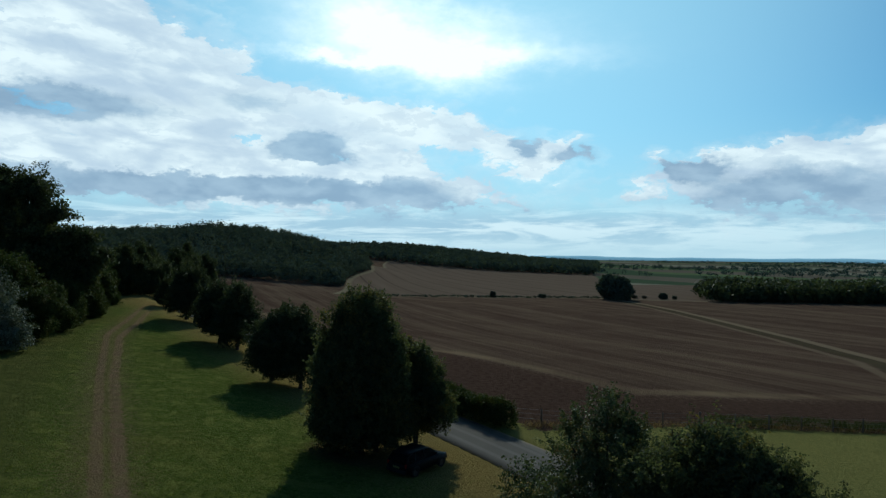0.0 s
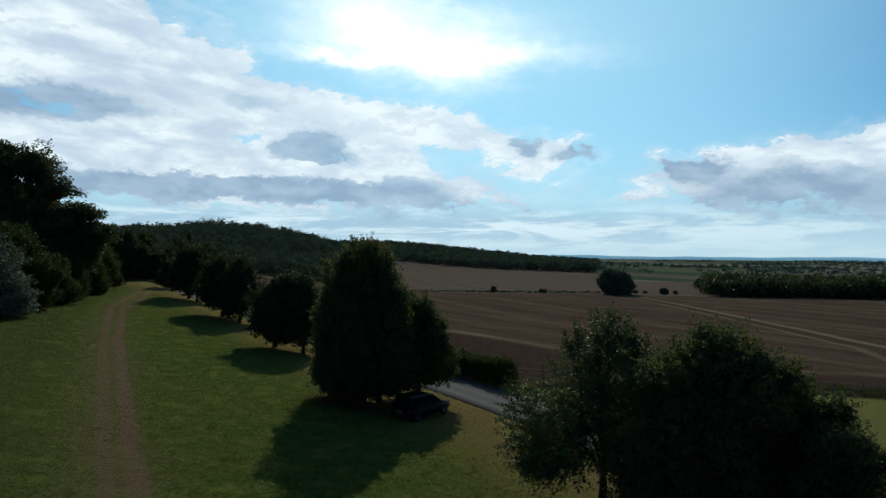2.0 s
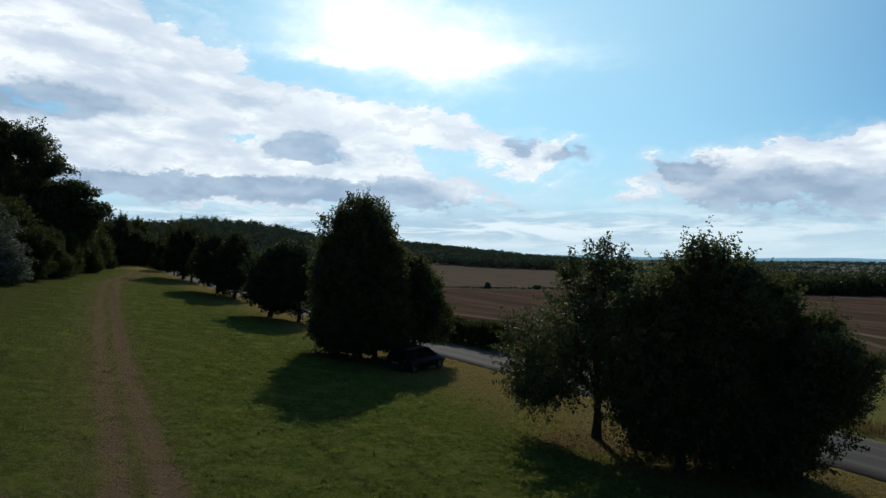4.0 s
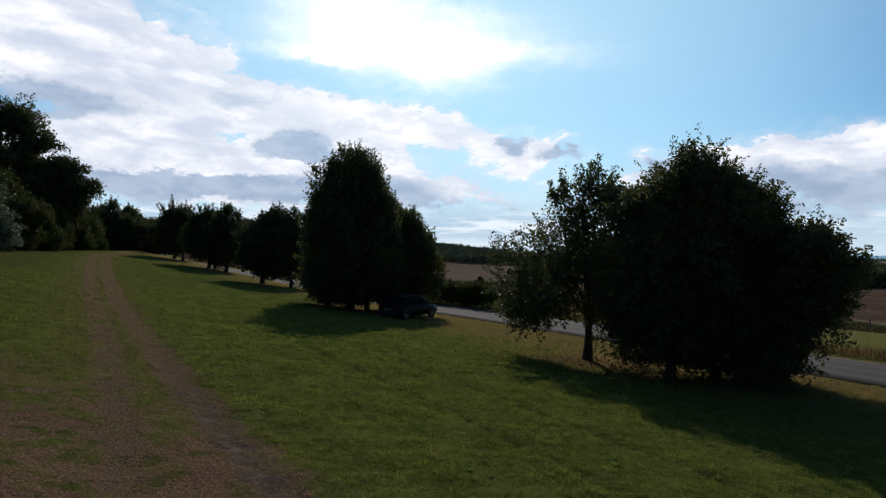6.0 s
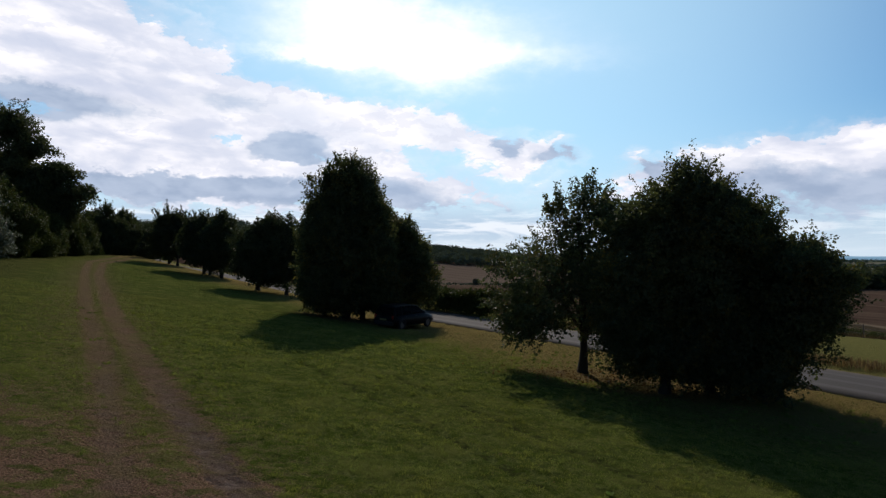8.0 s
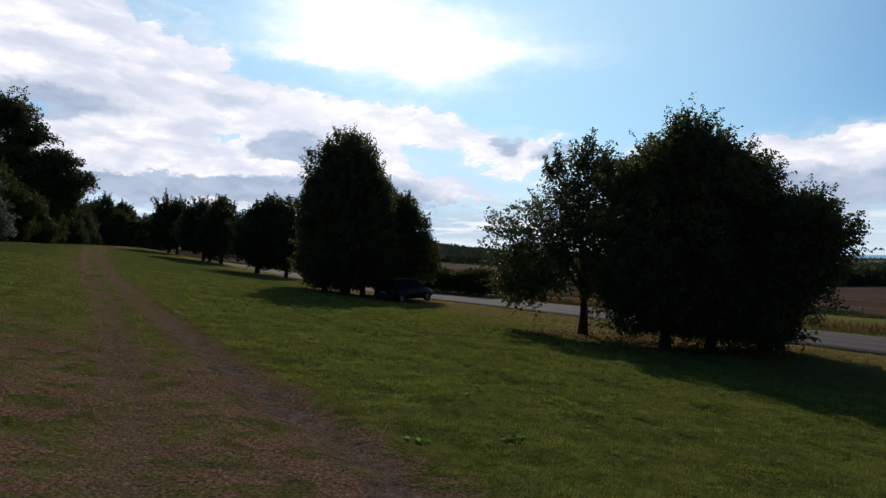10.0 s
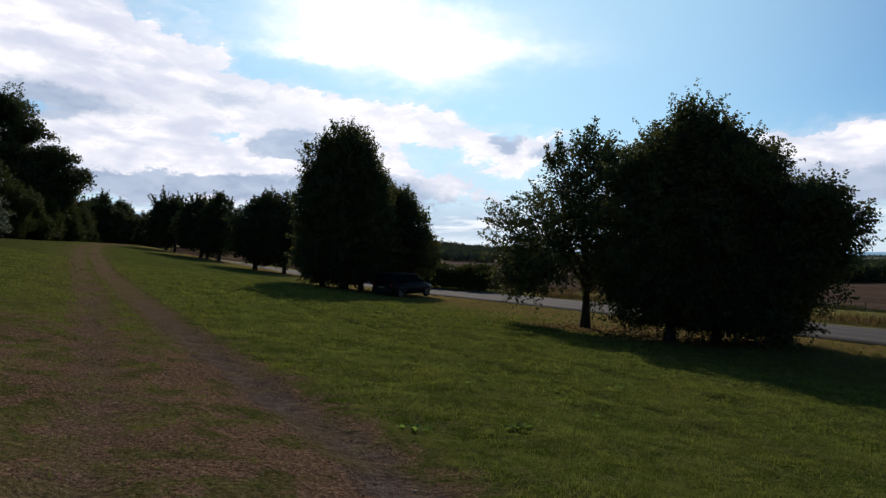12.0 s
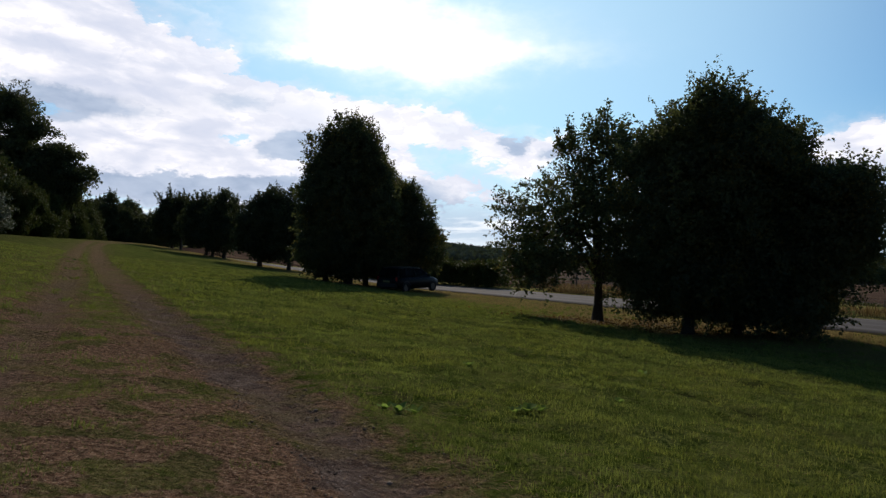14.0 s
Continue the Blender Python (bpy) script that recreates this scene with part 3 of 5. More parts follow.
def lobe_points(rng, lobes, per_area, inner=0.25, rough=0.16):
    """Middles of leaf clumps over and inside a set of egg-shaped lobes (centre, half sizes)."""
    out = []
    for (cx, cy, cz), (rx, ry, rz) in lobes:
        area = 4 * math.pi * ((rx * ry) ** 1.6 / 3 + (rx * rz) ** 1.6 / 3 + (ry * rz) ** 1.6 / 3) ** (1 / 1.6)
        n = max(8, int(area * per_area))
        d = rng.normal(size=(n, 3))
        d /= np.linalg.norm(d, axis=1)[:, None]
        k = rng.uniform(0, 6.28, (4, 3))
        wave = sum(np.sin(d @ (rng.normal(size=3) * 3.5) + k[i, 0]) for i in range(4)) * 0.5
        r = np.where(rng.random(n) < inner, rng.uniform(0.30, 0.75, n), 1 - 0.22 * rng.random(n) ** 1.3) * (1 + rough * wave)
        out.append(np.array([cx, cy, cz]) + d * r[:, None] * np.array([rx, ry, rz]))
    return np.concatenate(out)


def tube(points, radii, sides=8):
    """A tapered round limb through the points."""
    pts = [Vector(p) for p in points]
    verts, quads = [], []
    for i, p in enumerate(pts):
        t = (pts[min(i + 1, len(pts) - 1)] - pts[max(i - 1, 0)]).normalized()
        a = t.cross(Vector((0.31, 0.95, 0.1))).normalized()
        b = t.cross(a)
        for j in range(sides):
            w = 2 * math.pi * j / sides
            verts.append(p + (a * math.cos(w) + b * math.sin(w)) * radii[i])
    for i in range(len(pts) - 1):
        for j in range(sides):
            k = (j + 1) % sides
            quads.append((i * sides + j, i * sides + k, (i + 1) * sides + k, (i + 1) * sides + j))
    return np.array([tuple(v) for v in verts]), np.array(quads), None


def limb_path(rng, start, end, bend=0.12, n=6):
    start, end = np.array(start, float), np.array(end, float)
    length = np.linalg.norm(end - start)
    t = np.linspace(0, 1, n)[:, None]
    sag = np.array([0, 0, 1.0]) * (t * (1 - t)) * length * 0.25
    wig = rng.normal(size=(n, 3)) * length * bend * 0.3 * np.sin(np.pi * t)
    return start + (end - start) * t + sag + wig


def make_tree(name, x, y, label, lobes, leaf_mat, trunks=((0, 0, 0.16, 2.0),), size=0.12, per_area=9, per=18, clump=0.34, inner=0.3, limbs=7, twigs=0, seed=1, group="", rough=0.16, shoots=0, reach=0.4, clear=0.35, lift=0.55):
    """trunks: foot x, y, radius, height to the fork. Lobes are given from the tree's foot."""
    rng = np.random.default_rng(seed)
    z = z_at(x, y)
    root = empty(name, x, y, z, label, "tree", group)
    pts = lobe_points(rng, lobes, per_area, inner, rough)
    ground = ground_at(pts[:, 0] + x, pts[:, 1] + y) - z
    pts = pts[pts[:, 2] > ground + clear]
    for tx, ty, radius, fork in trunks:
        foot = z_at(x + tx, y + ty) - z
        top = max(c[2] + r[2] * 0.45 for c, r in lobes)
        heart = min(lobes, key=lambda l: math.hypot(l[0][0] - tx, l[0][1] - ty))[0]
        stem = np.array([(tx, ty, foot - 0.15), (tx, ty, foot + 0.08), (tx + 0.03, ty, foot + 0.5), (tx + 0.05, ty + 0.02, foot + fork), (tx * 0.5 + heart[0] * 0.5, ty * 0.5 + heart[1] * 0.5, foot + (fork + top) / 2), (heart[0], heart[1], top)])
        part("trunk", tube(stem, [radius * k for k in (1.7, 1.35, 1.05, 0.9, 0.5, 0.12)], 10), BARK, root)
        start = stem[3]
        for i in range(limbs):
            end = pts[rng.integers(len(pts))]
            a = start + (stem[4] - start) * rng.uniform(0, 0.9)
            if end[2] < a[2] - 0.4:
                end = end + np.array([0, 0, a[2] - end[2]])
            path = limb_path(rng, a, a + (end - a) * 0.92)
            wood = [tube(path, np.linspace(radius * 0.42, 0.02, len(path)), 6)]
            for j in range(twigs):
                b = path[rng.integers(2, len(path))]
                near = pts[np.argsort(np.linalg.norm(pts - b, axis=1))[rng.integers(2, 18)]]
                wood.append(tube(limb_path(rng, b, near, 0.2, 4), np.linspace(radius * 0.13, 0.008, 4), 5))
            part("limb", merge(*wood), BARK, root)
    heart = np.mean([c for c, r in lobes], axis=0)
    clouds = [leaves(rng, pts, per, clump, size, out_from=heart)]
    # long shoots that break the outline
    rim = pts[rng.integers(len(pts), size=len(pts) // 5)]
    out = rim - heart
    out /= np.linalg.norm(out, axis=1)[:, None] + 1e-6
    shoot = rim + out * rng.uniform(0.2, 0.8, (len(rim), 1)) * clump + np.array([0, 0, 0.08])
    clouds.append(leaves(rng, shoot, max(3, per // 3), clump * 0.45, size))
    if shoots:
        # the outermost clumps bear leafy shoots
        far_out = np.linalg.norm((pts - heart) / (pts.max(0) - pts.min(0)), axis=1) + 0.15 * (pts[:, 2] - heart[2]) / np.ptp(pts[:, 2])
        edge = pts[np.argsort(-far_out)[: len(pts) // 3]]
        if lift > 1:
            edge = pts[np.argsort(-pts[:, 2] + 0.35 * np.hypot(pts[:, 0], pts[:, 1]))[: len(pts) // 4]]
        at = edge[rng.integers(len(edge), size=shoots)]
        d = (at - heart) / (np.linalg.norm(at - heart, axis=1)[:, None] + 1e-6) * 0.8 + rng.normal(size=(shoots, 3)) * 0.3 + np.array([0, 0, lift])
        d /= np.linalg.norm(d, axis=1)[:, None]
        long = reach * rng.uniform(0.5, 1.3, shoots)[:, None]
        steps = [at + d * long * k + np.array([0, 0, -0.15]) * reach * k * k for k in ((0.25, 0.45, 0.65, 0.82, 1.0) if lift <= 1 else np.linspace(0.1, 1.0, 12))]
        clouds.append(leaves(rng, np.concatenate(steps), 5, size * 0.9 if lift <= 1 else size * 0.55, size * 0.95))
    part("crown", merge(*clouds), leaf_mat, root)
    return root


# the big round tree by the lane, with the lesser one behind the car
make_tree("tree", -4.6, 36.6, "broad dark leafy maple with foliage to the ground", (
    ((0, 0, 3.6), (2.65, 2.5, 3.3)), ((0.1, 0, 5.6), (2.35, 2.2, 2.9)), ((0.15, 0, 7.2), (1.65, 1.6, 2.0)), ((-0.7, 0, 1.9), (2.0, 2.0, 1.9)), ((0.9, 0.2, 4.6), (1.95, 2.0, 2.6)), ((1.2, 0.3, 2.1), (1.9, 1.8, 1.9)), ((-0.9, 0, 4.6), (1.7, 1.7, 2.4)),
), LEAF_MAPLE, trunks=((0, 0, 0.2, 1.4), (-1.3, 0.4, 0.12, 1.2), (0.9, 0.6, 0.13, 1.3)), size=0.12, per_area=17, per=30, clump=0.36, limbs=4, seed=11, rough=0.14, shoots=650, reach=0.75)
make_tree("tree", -1.5, 39.0, "small leafy maple on a short trunk beside the lane", (
    ((-0.1, 0, 3.9), (1.85, 1.7, 2.3)), ((0.4, 0, 2.5), (1.95, 1.7, 1.6)), ((-0.5, 0, 4.9), (1.3, 1.2, 1.5)), ((-0.9, 0, 2.0), (1.6, 1.4, 1.3)),
), LEAF_MAPLE, trunks=((0, 0, 0.14, 1.1),), size=0.12, per_area=17, per=30, clump=0.34, limbs=5, seed=12, rough=0.14, shoots=200, reach=0.5)
# the airy one
make_tree("tree", 5.8, 23.0, "airy young cherry tree with thin sunlit foliage", (
    ((0.3, -0.2, 5.9), (0.85, 0.9, 1.1)), ((-0.25, -0.2, 4.9), (1.35, 1.4, 1.3)), ((-0.75, -0.2, 4.0), (1.75, 1.6, 1.3)), ((-1.25, -0.3, 3.2), (1.95, 1.8, 1.3)), ((-1.8, -0.3, 2.35), (1.6, 1.5, 0.95)), ((-1.9, -0.3, 1.65), (1.0, 1.0, 0.5)), ((0.8, -0.2, 3.6), (1.4, 1.5, 2.1)), ((0.7, -0.4, 1.8), (1.1, 1.0, 0.8)), ((-0.9, -0.2, 5.5), (0.45, 0.5, 0.6)), ((1.0, -0.2, 5.4), (0.6, 0.6, 0.9)),
), LEAF_CHERRY, trunks=((0, 0, 0.15, 0.9),), size=0.10, per_area=7.4, per=22, clump=0.28, inner=0.45, limbs=18, twigs=8, seed=21, rough=0.22, shoots=620, reach=0.7)
# the great clump
make_tree("tree", 7.8, 19.6, "tall dense dark maple with leaves tinged brown", (
    ((0.5, 0, 3.5), (2.4, 2.3, 2.3)), ((0.15, -0.5, 5.55), (1.35, 1.3, 1.0)), ((0.12, -0.8, 6.35), (0.66, 0.7, 0.75)), ((0.6, -0.2, 5.0), (1.95, 1.8, 1.1)), ((1.6, -0.1, 4.5), (1.45, 1.5, 1.3)), ((-0.7, 0, 3.4), (1.65, 1.7, 2.2)), ((-0.9, 0.2, 1.6), (1.1, 1.1, 1.3)), ((1.5, 0, 1.8), (1.9, 1.8, 1.8)), ((0.6, 0.5, 1.5), (1.4, 1.2, 1.4)), ((1.9, -0.2, 0.95), (1.25, 1.2, 0.95)), ((2.1, -0.3, 5.2), (0.8, 0.8, 0.6)), ((1.4, -0.3, 5.4), (1.0, 1.0, 0.75)), ((-1.1, -0.1, 5.2), (0.75, 0.8, 0.7)), ((1.1, -0.4, 5.95), (0.65, 0.7, 0.5)),
), LEAF_MAPLE, trunks=((-0.25, 0, 0.14, 1.3), (1.3, 0.3, 0.12, 1.2)), size=0.088, per_area=21, per=36, clump=0.30, limbs=6, seed=31, rough=0.17, shoots=950, reach=0.68, clear=0.48)
make_tree("tree", 10.8, 19.3, "bushy maple leaning out over the verge", (
    ((-0.1, -0.3, 2.7), (1.45, 1.8, 1.8)), ((0.3, 0.1, 3.5), (1.1, 1.1, 1.2)), ((0.45, -0.9, 2.8), (1.05, 1.3, 1.1)), ((-0.7, -0.2, 1.7), (1.4, 1.4, 1.6)), ((-0.3, -0.2, 0.9), (0.95, 1.1, 0.9)), ((0.5, -1.7, 3.4), (0.8, 0.8, 0.7)), ((-0.2, -2.0, 4.1), (0.7, 0.7, 0.4)), ((0.8, 0, 4.2), (0.7, 0.6, 0.6)), ((-0.3, 0, 3.9), (0.9, 0.9, 0.8)),
), LEAF_MAPLE, trunks=((-0.3, 0, 0.12, 0.9), (0.3, 0.2, 0.09, 0.8)), size=0.088, per_area=20, per=34, clump=0.28, limbs=6, seed=32, rough=0.18, shoots=620, reach=0.6)

# the row along the lane
ROW_A = (((0, 0, 3.6), (2.7, 2.5, 2.5)), ((-1.2, 0.3, 2.7), (1.9, 2.0, 1.9)), ((1.3, -0.2, 2.6), (1.9, 2.0, 1.9)), ((0.2, 0, 5.0), (1.7, 1.7, 1.5)), ((-0.2, 0, 1.9), (2.1, 1.9, 1.1)))
ROW = "trees in a row along the lane"
make_tree("tree", -12.9, 52.7, "round dark tree on two trunks in a row", ROW_A, LEAF_DARK, trunks=((-1.3, 0.9, 0.17, 1.2), (1.5, -0.9, 0.13, 1.2)), size=0.15, per_area=13, per=24, clump=0.40, limbs=4, seed=41, group=ROW, rough=0.2, shoots=220, reach=0.7)
make_tree("tree", -21.4, 66.5, "narrow dark leafy tree in a row", (((0, 0, 3.4), (1.75, 1.7, 2.4)), ((0.2, 0, 5.2), (1.2, 1.2, 1.5)), ((-0.5, 0, 2.3), (1.7, 1.6, 1.2)), ((0.7, 0.2, 3.0), (1.4, 1.4, 1.5))), LEAF_DARK,
          trunks=((0, 0, 0.15, 1.3),), size=0.16, per_area=13, per=22, clump=0.40, limbs=4, seed=42, group=ROW, rough=0.22, shoots=200, reach=0.8)
make_tree("tree", -24.2, 70.2, "feathery tree on twin trunks with upright shoots", (((0, 0, 3.5), (2.6, 2.4, 2.3)), ((-0.9, 0.3, 4.4), (1.7, 1.7, 1.7)), ((0.8, -0.2, 4.6), (1.5, 1.5, 1.5)), ((-1.1, 0, 2.4), (1.9, 1.9, 1.3)), ((1.0, 0, 2.4), (1.7, 1.7, 1.2))), LEAF_DARK,
          trunks=((-0.35, 0.1, 0.15, 1.3), (0.4, -0.2, 0.13, 1.3)), size=0.17, per_area=11, per=20, clump=0.42, limbs=4, seed=44, group=ROW, rough=0.22, shoots=90, reach=1.7, lift=1.9)
ash = make_tree("tree", -33.4, 84.0, "upright feathery tree in a row", (((0, 0, 3.7), (2.7, 2.5, 2.5)), ((-0.6, 0, 5.1), (1.6, 1.6, 1.6)), ((0.9, 0, 4.6), (1.5, 1.5, 1.7)), ((-1.2, 0, 2.6), (1.9, 1.9, 1.4)), ((1.2, 0, 2.4), (1.9, 1.9, 1.3))), LEAF_DARK,
                trunks=((-0.9, 0.9, 0.15, 1.3), (1.1, -1.3, 0.14, 1.3)), size=0.18, per_area=10, per=20, clump=0.42, limbs=4, seed=43, group=ROW, rough=0.24, shoots=90, reach=1.8, lift=1.9)
for x, y, turn, k in ((-42.0, 97.5, 70, 0.68),):
    tree = copy_thing(ash, pose(x, y, z_at(x, y) - 0.05, 0, 0, turn))
    tree.scale = (k, k, k)

# the wood on the upper side
WOOD = "trees at the edge of the wood"
oak = make_tree("tree", -52.0, 74.0, "tall old oak with ragged spreading crown", (
    ((-0.5, 0, 9.6), (6.4, 6.0, 6.8)), ((6.4, 0.5, 6.6), (3.7, 3.5, 3.0)), ((-3.5, 0, 12.0), (5.0, 5.0, 4.4)), ((9.3, 0.4, 9.7), (2.0, 1.9, 0.95)), ((11.0, 0.4, 7.5), (1.8, 1.7, 1.0)), ((6.5, 0, 12.4), (2.2, 2.1, 1.2)), ((7.6, 0.2, 8.9), (2.2, 2.2, 1.4)), ((4.3, 0, 14.8), (2.1, 2.0, 1.1)), ((1.5, -2, 4.5), (5.5, 4.5, 3.6)), ((1.4, 0, 16.0), (2.3, 2.2, 1.1)), ((-2.5, 0, 16.2), (2.6, 2.4, 1.1)), ((8.4, 0, 4.6), (2.8, 2.6, 2.2)), ((10.4, 0.2, 5.6), (1.5, 1.5, 0.9)),
), LEAF_OAK, trunks=((0, 0, 0.5, 4.0),), size=0.26, per_area=3.4, per=34, clump=0.74, inner=0.22, limbs=16, seed=51, group=WOOD, rough=0.36, shoots=420, reach=1.3)
for x, y, turn, k in ((-56, 57, 130, 1.0), (-66, 94, 250, 0.9), (-70, 74, 20, 1.0)):
    tree = copy_thing(oak, pose(x, y, z_at(x, y) - 0.1, 0, 0, turn))
    tree.scale = (k, k, k)
thorn = make_tree("tree", -46.0, 71.0, "dense dark understorey tree at the wood edge", (
    ((0, 0, 3.6), (3.2, 3.0, 3.6)), ((1.6, 0, 2.0), (2.4, 2.4, 2.1)), ((-1.5, 0.5, 5.2), (2.6, 2.5, 2.4)), ((0.5, -1, 1.4), (2.5, 2.4, 1.6)), ((2.6, -0.6, 1.0), (1.4, 1.4, 1.1)),
), LEAF_HEDGE, trunks=((0, 0, 0.16, 1.5),), size=0.19, per_area=8, per=22, clump=0.48, limbs=4, seed=52, group=WOOD, rough=0.26, shoots=220, reach=0.9)
for x, y, turn, k in ((-49.5, 85, 80, 0.95), (-54.5, 96, 190, 0.9), (-43.5, 61, 250, 0.9), (-59.5, 104, 300, 0.9), (-48, 51, 30, 1.15), (-36.9, 57.0, 200, 0.58), (-38.9, 63.5, 120, 0.62), (-41.2, 69.5, 330, 0.58), (-43.6, 77.0, 10, 0.60), (-46.3, 83.5, 150, 0.52), (-50.6, 93.5, 60, 0.66), (-53.0, 99.0, 280, 0.6), (-41.5, 59.5, 40, 0.98)):
    tree = copy_thing(thorn, pose(x, y, z_at(x, y) - 0.05, 0, 0, turn))
    tree.scale = (k, k, k)
make_tree("tree", -37.4, 50.5, "large bush with silvery grey-green leaves", (
    ((0, 0, 3.0), (3.2, 3.0, 3.2)), ((1.6, -0.4, 1.8), (2.4, 2.3, 1.9)), ((-1.0, 0, 4.6), (2.4, 2.3, 2.2)), ((2.6, 0.3, 1.1), (1.7, 1.7, 1.2)),
), LEAF_GREY, trunks=((0, 0, 0.14, 1.0),), size=0.17, per_area=10, per=20, clump=0.42, limbs=4, seed=53, rough=0.2)
birch = make_tree("tree", -58.5, 116.0, "tall slim dark tree at the bend of the lane", (
    ((0, 0, 4.2), (3.0, 2.8, 3.4)), ((0.3, 0, 7.4), (0.9, 0.9, 1.7)), ((-1.4, 0, 3.6), (2.5, 2.4, 3.0)), ((1.6, 0, 4.3), (2.0, 1.9, 2.5)), ((-1.6, 0, 6.4), (1.0, 1.0, 1.2)), ((0.6, 0, 1.6), (2.6, 2.4, 1.5)),
), LEAF_OAK, trunks=((0, 0, 0.16, 2.0),), size=0.22, per_area=7, per=20, clump=0.5, limbs=5, seed=54, group=WOOD, rough=0.28, shoots=260, reach=1.2)
for x, y, turn, k in ((-61.0, 118, 90, 0.94), (-66, 117, 200, 0.95), (-53.5, 122, 300, 0.74), (-56.2, 119, 10, 0.84), (-71, 124, 20, 0.85), (-74, 112, 140, 0.85), (-63.5, 132, 50, 1.0), (-57.5, 138, 160, 0.85), (-70, 148, 250, 1.05), (-66, 141, 330, 1.0), (-77, 160, 100, 1.15), (-62, 152, 210, 0.9), (-68, 166, 40, 1.1), (-60, 160, 130, 0.85)):
    tree = copy_thing(birch, pose(x, y, z_at(x, y) - 0.05, 0, 0, turn))
    tree.scale = (k, k, k)


# hedges, far woods ------------------------------------------------------------
def hedge(name, line, height, depth, mat, label, size=0.10, clumps=9, per=18, seed=61):
    """A run of hedge along a line on the ground."""
    rng = np.random.default_rng(seed)
    c = smooth_line(line, 0.25)
    root = empty(name, c[0, 0], c[0, 1], z_at(*c[0]), label, "hedge")
    n = int(len(c) * 0.25 * clumps)
    i = rng.integers(len(c), size=n)
    k = rng.random(n)
    crest = height * (0.85 + 0.16 * np.sin(i * 0.05) + 0.1 * np.sin(i * 0.19 + 1))
    a = rng.uniform(-1, 1, (n, 2))
    p = np.stack([c[i, 0] + a[:, 0] * depth * (1 - 0.4 * k ** 3), c[i, 1] + a[:, 1] * depth * (1 - 0.4 * k ** 3)], -1)
    z = ground_at(p[:, 0], p[:, 1]) + 0.1 + k ** 0.8 * crest
    pts = np.column_stack([p, z]) - np.array(root.location)
    part("foliage", leaves(rng, pts, per, 0.32, size), mat, root)
    return root


hedge("hedge", ((5.0, 43.8), (1.4, 48.6), (-3.0, 55.2), (-9, 64)), 1.75, 0.75, LEAF_HEDGE, "clipped dark hawthorn hedge along the lane", size=0.12, clumps=110, per=26)


def canopy(name, spots, mat, label, blades, size, seed, category="wood"):
    """A wood seen from afar: crowns of many leaf sprays, one sheet of stuff. spots: x, y, radius, height."""
    rng = np.random.default_rng(seed)
    x, y, r, h = (spots[:, i] for i in range(4))
    z = ground_at(x, y)
    n = len(spots)
    d = rng.normal(size=(n, blades, 3))
    d /= np.linalg.norm(d, axis=2)[..., None]
    d[..., 2] = np.where(rng.random((n, blades)) < 0.35, d[..., 2] * 1.1, np.abs(d[..., 2]) * 1.15 - 0.35)
    lump = 1 + 0.22 * np.sin(d[..., 0] * 5 + x[:, None]) * np.sin(d[..., 1] * 6 + y[:, None])
    p = np.stack([x[:, None] + d[..., 0] * r[:, None] * lump, y[:, None] + d[..., 1] * r[:, None] * lump, (z + h * 0.55)[:, None] + d[..., 2] * (h * 0.45)[:, None] * lump], -1)
    tint = np.repeat(np.clip(0.5 + 0.28 * rng.normal(size=(n, 1)) + 0.15 * rng.normal(size=(n, blades)), 0, 1).reshape(-1), 4)
    p, o = p.reshape(-1, 3), d.reshape(-1, 3)
    m = len(p)
    normal = o + rng.normal(size=(m, 3)) * 0.45
    normal /= np.linalg.norm(normal, axis=1)[:, None]
    axis = np.cross(normal, rng.normal(size=(m, 3)))
    axis /= np.linalg.norm(axis, axis=1)[:, None]
    side = np.cross(normal, axis)
    s = (np.repeat(r, blades) * size * rng.uniform(0.6, 1.3, m))[:, None]
    v = np.stack([p - axis * s, p + side * s * 0.8 + normal * s * 0.12, p + axis * s, p - side * s * 0.8 - normal * s * 0.1], 1).reshape(-1, 3)
    me = bpy.data.meshes.new(name)
    fill_mesh(me, v, np.arange(4 * m).reshape(m, 4))
    a = me.attributes.new("tint", "FLOAT", "POINT")
    a.data.foreach_set("value", tint.astype(np.float32))
    me.materials.append(mat)
    return tagged(new(name, me), label, category, kind="stuff")


def scatter(rng, lo, hi, gap, keep):
    """Jittered spots over a rectangle where keep(x, y) holds."""
    gx, gy = np.meshgrid(np.arange(lo[0], hi[0], gap), np.arange(lo[1], hi[1], gap))
    x = gx.reshape(-1) + rng.uniform(-0.45, 0.45, gx.size) * gap
    y = gy.reshape(-1) + rng.uniform(-0.45, 0.45, gx.size) * gap
    ok = keep(x, y)
    return x[ok], y[ok]


far_rng = np.random.default_rng(71)


def spots(x, y, r, h, vary=0.25):
    return np.column_stack([x, y, r * far_rng.uniform(1 - vary, 1 + vary, len(x)), h * far_rng.uniform(1 - vary, 1 + vary, len(x))])


hx, hy = scatter(far_rng, (-640, 440), (-60, 900), 7.5, lambda x, y: (x < -84 - 0.04 * (y - 487) - 4 * np.sin(y / 40)) & (x > -0.85 * y - 40) & (y > 480 + 0.05 * (x + 86)) & (y < 780 - 0.1 * x))
hill = spots(hx, hy, 4.6, 11, 0.32)
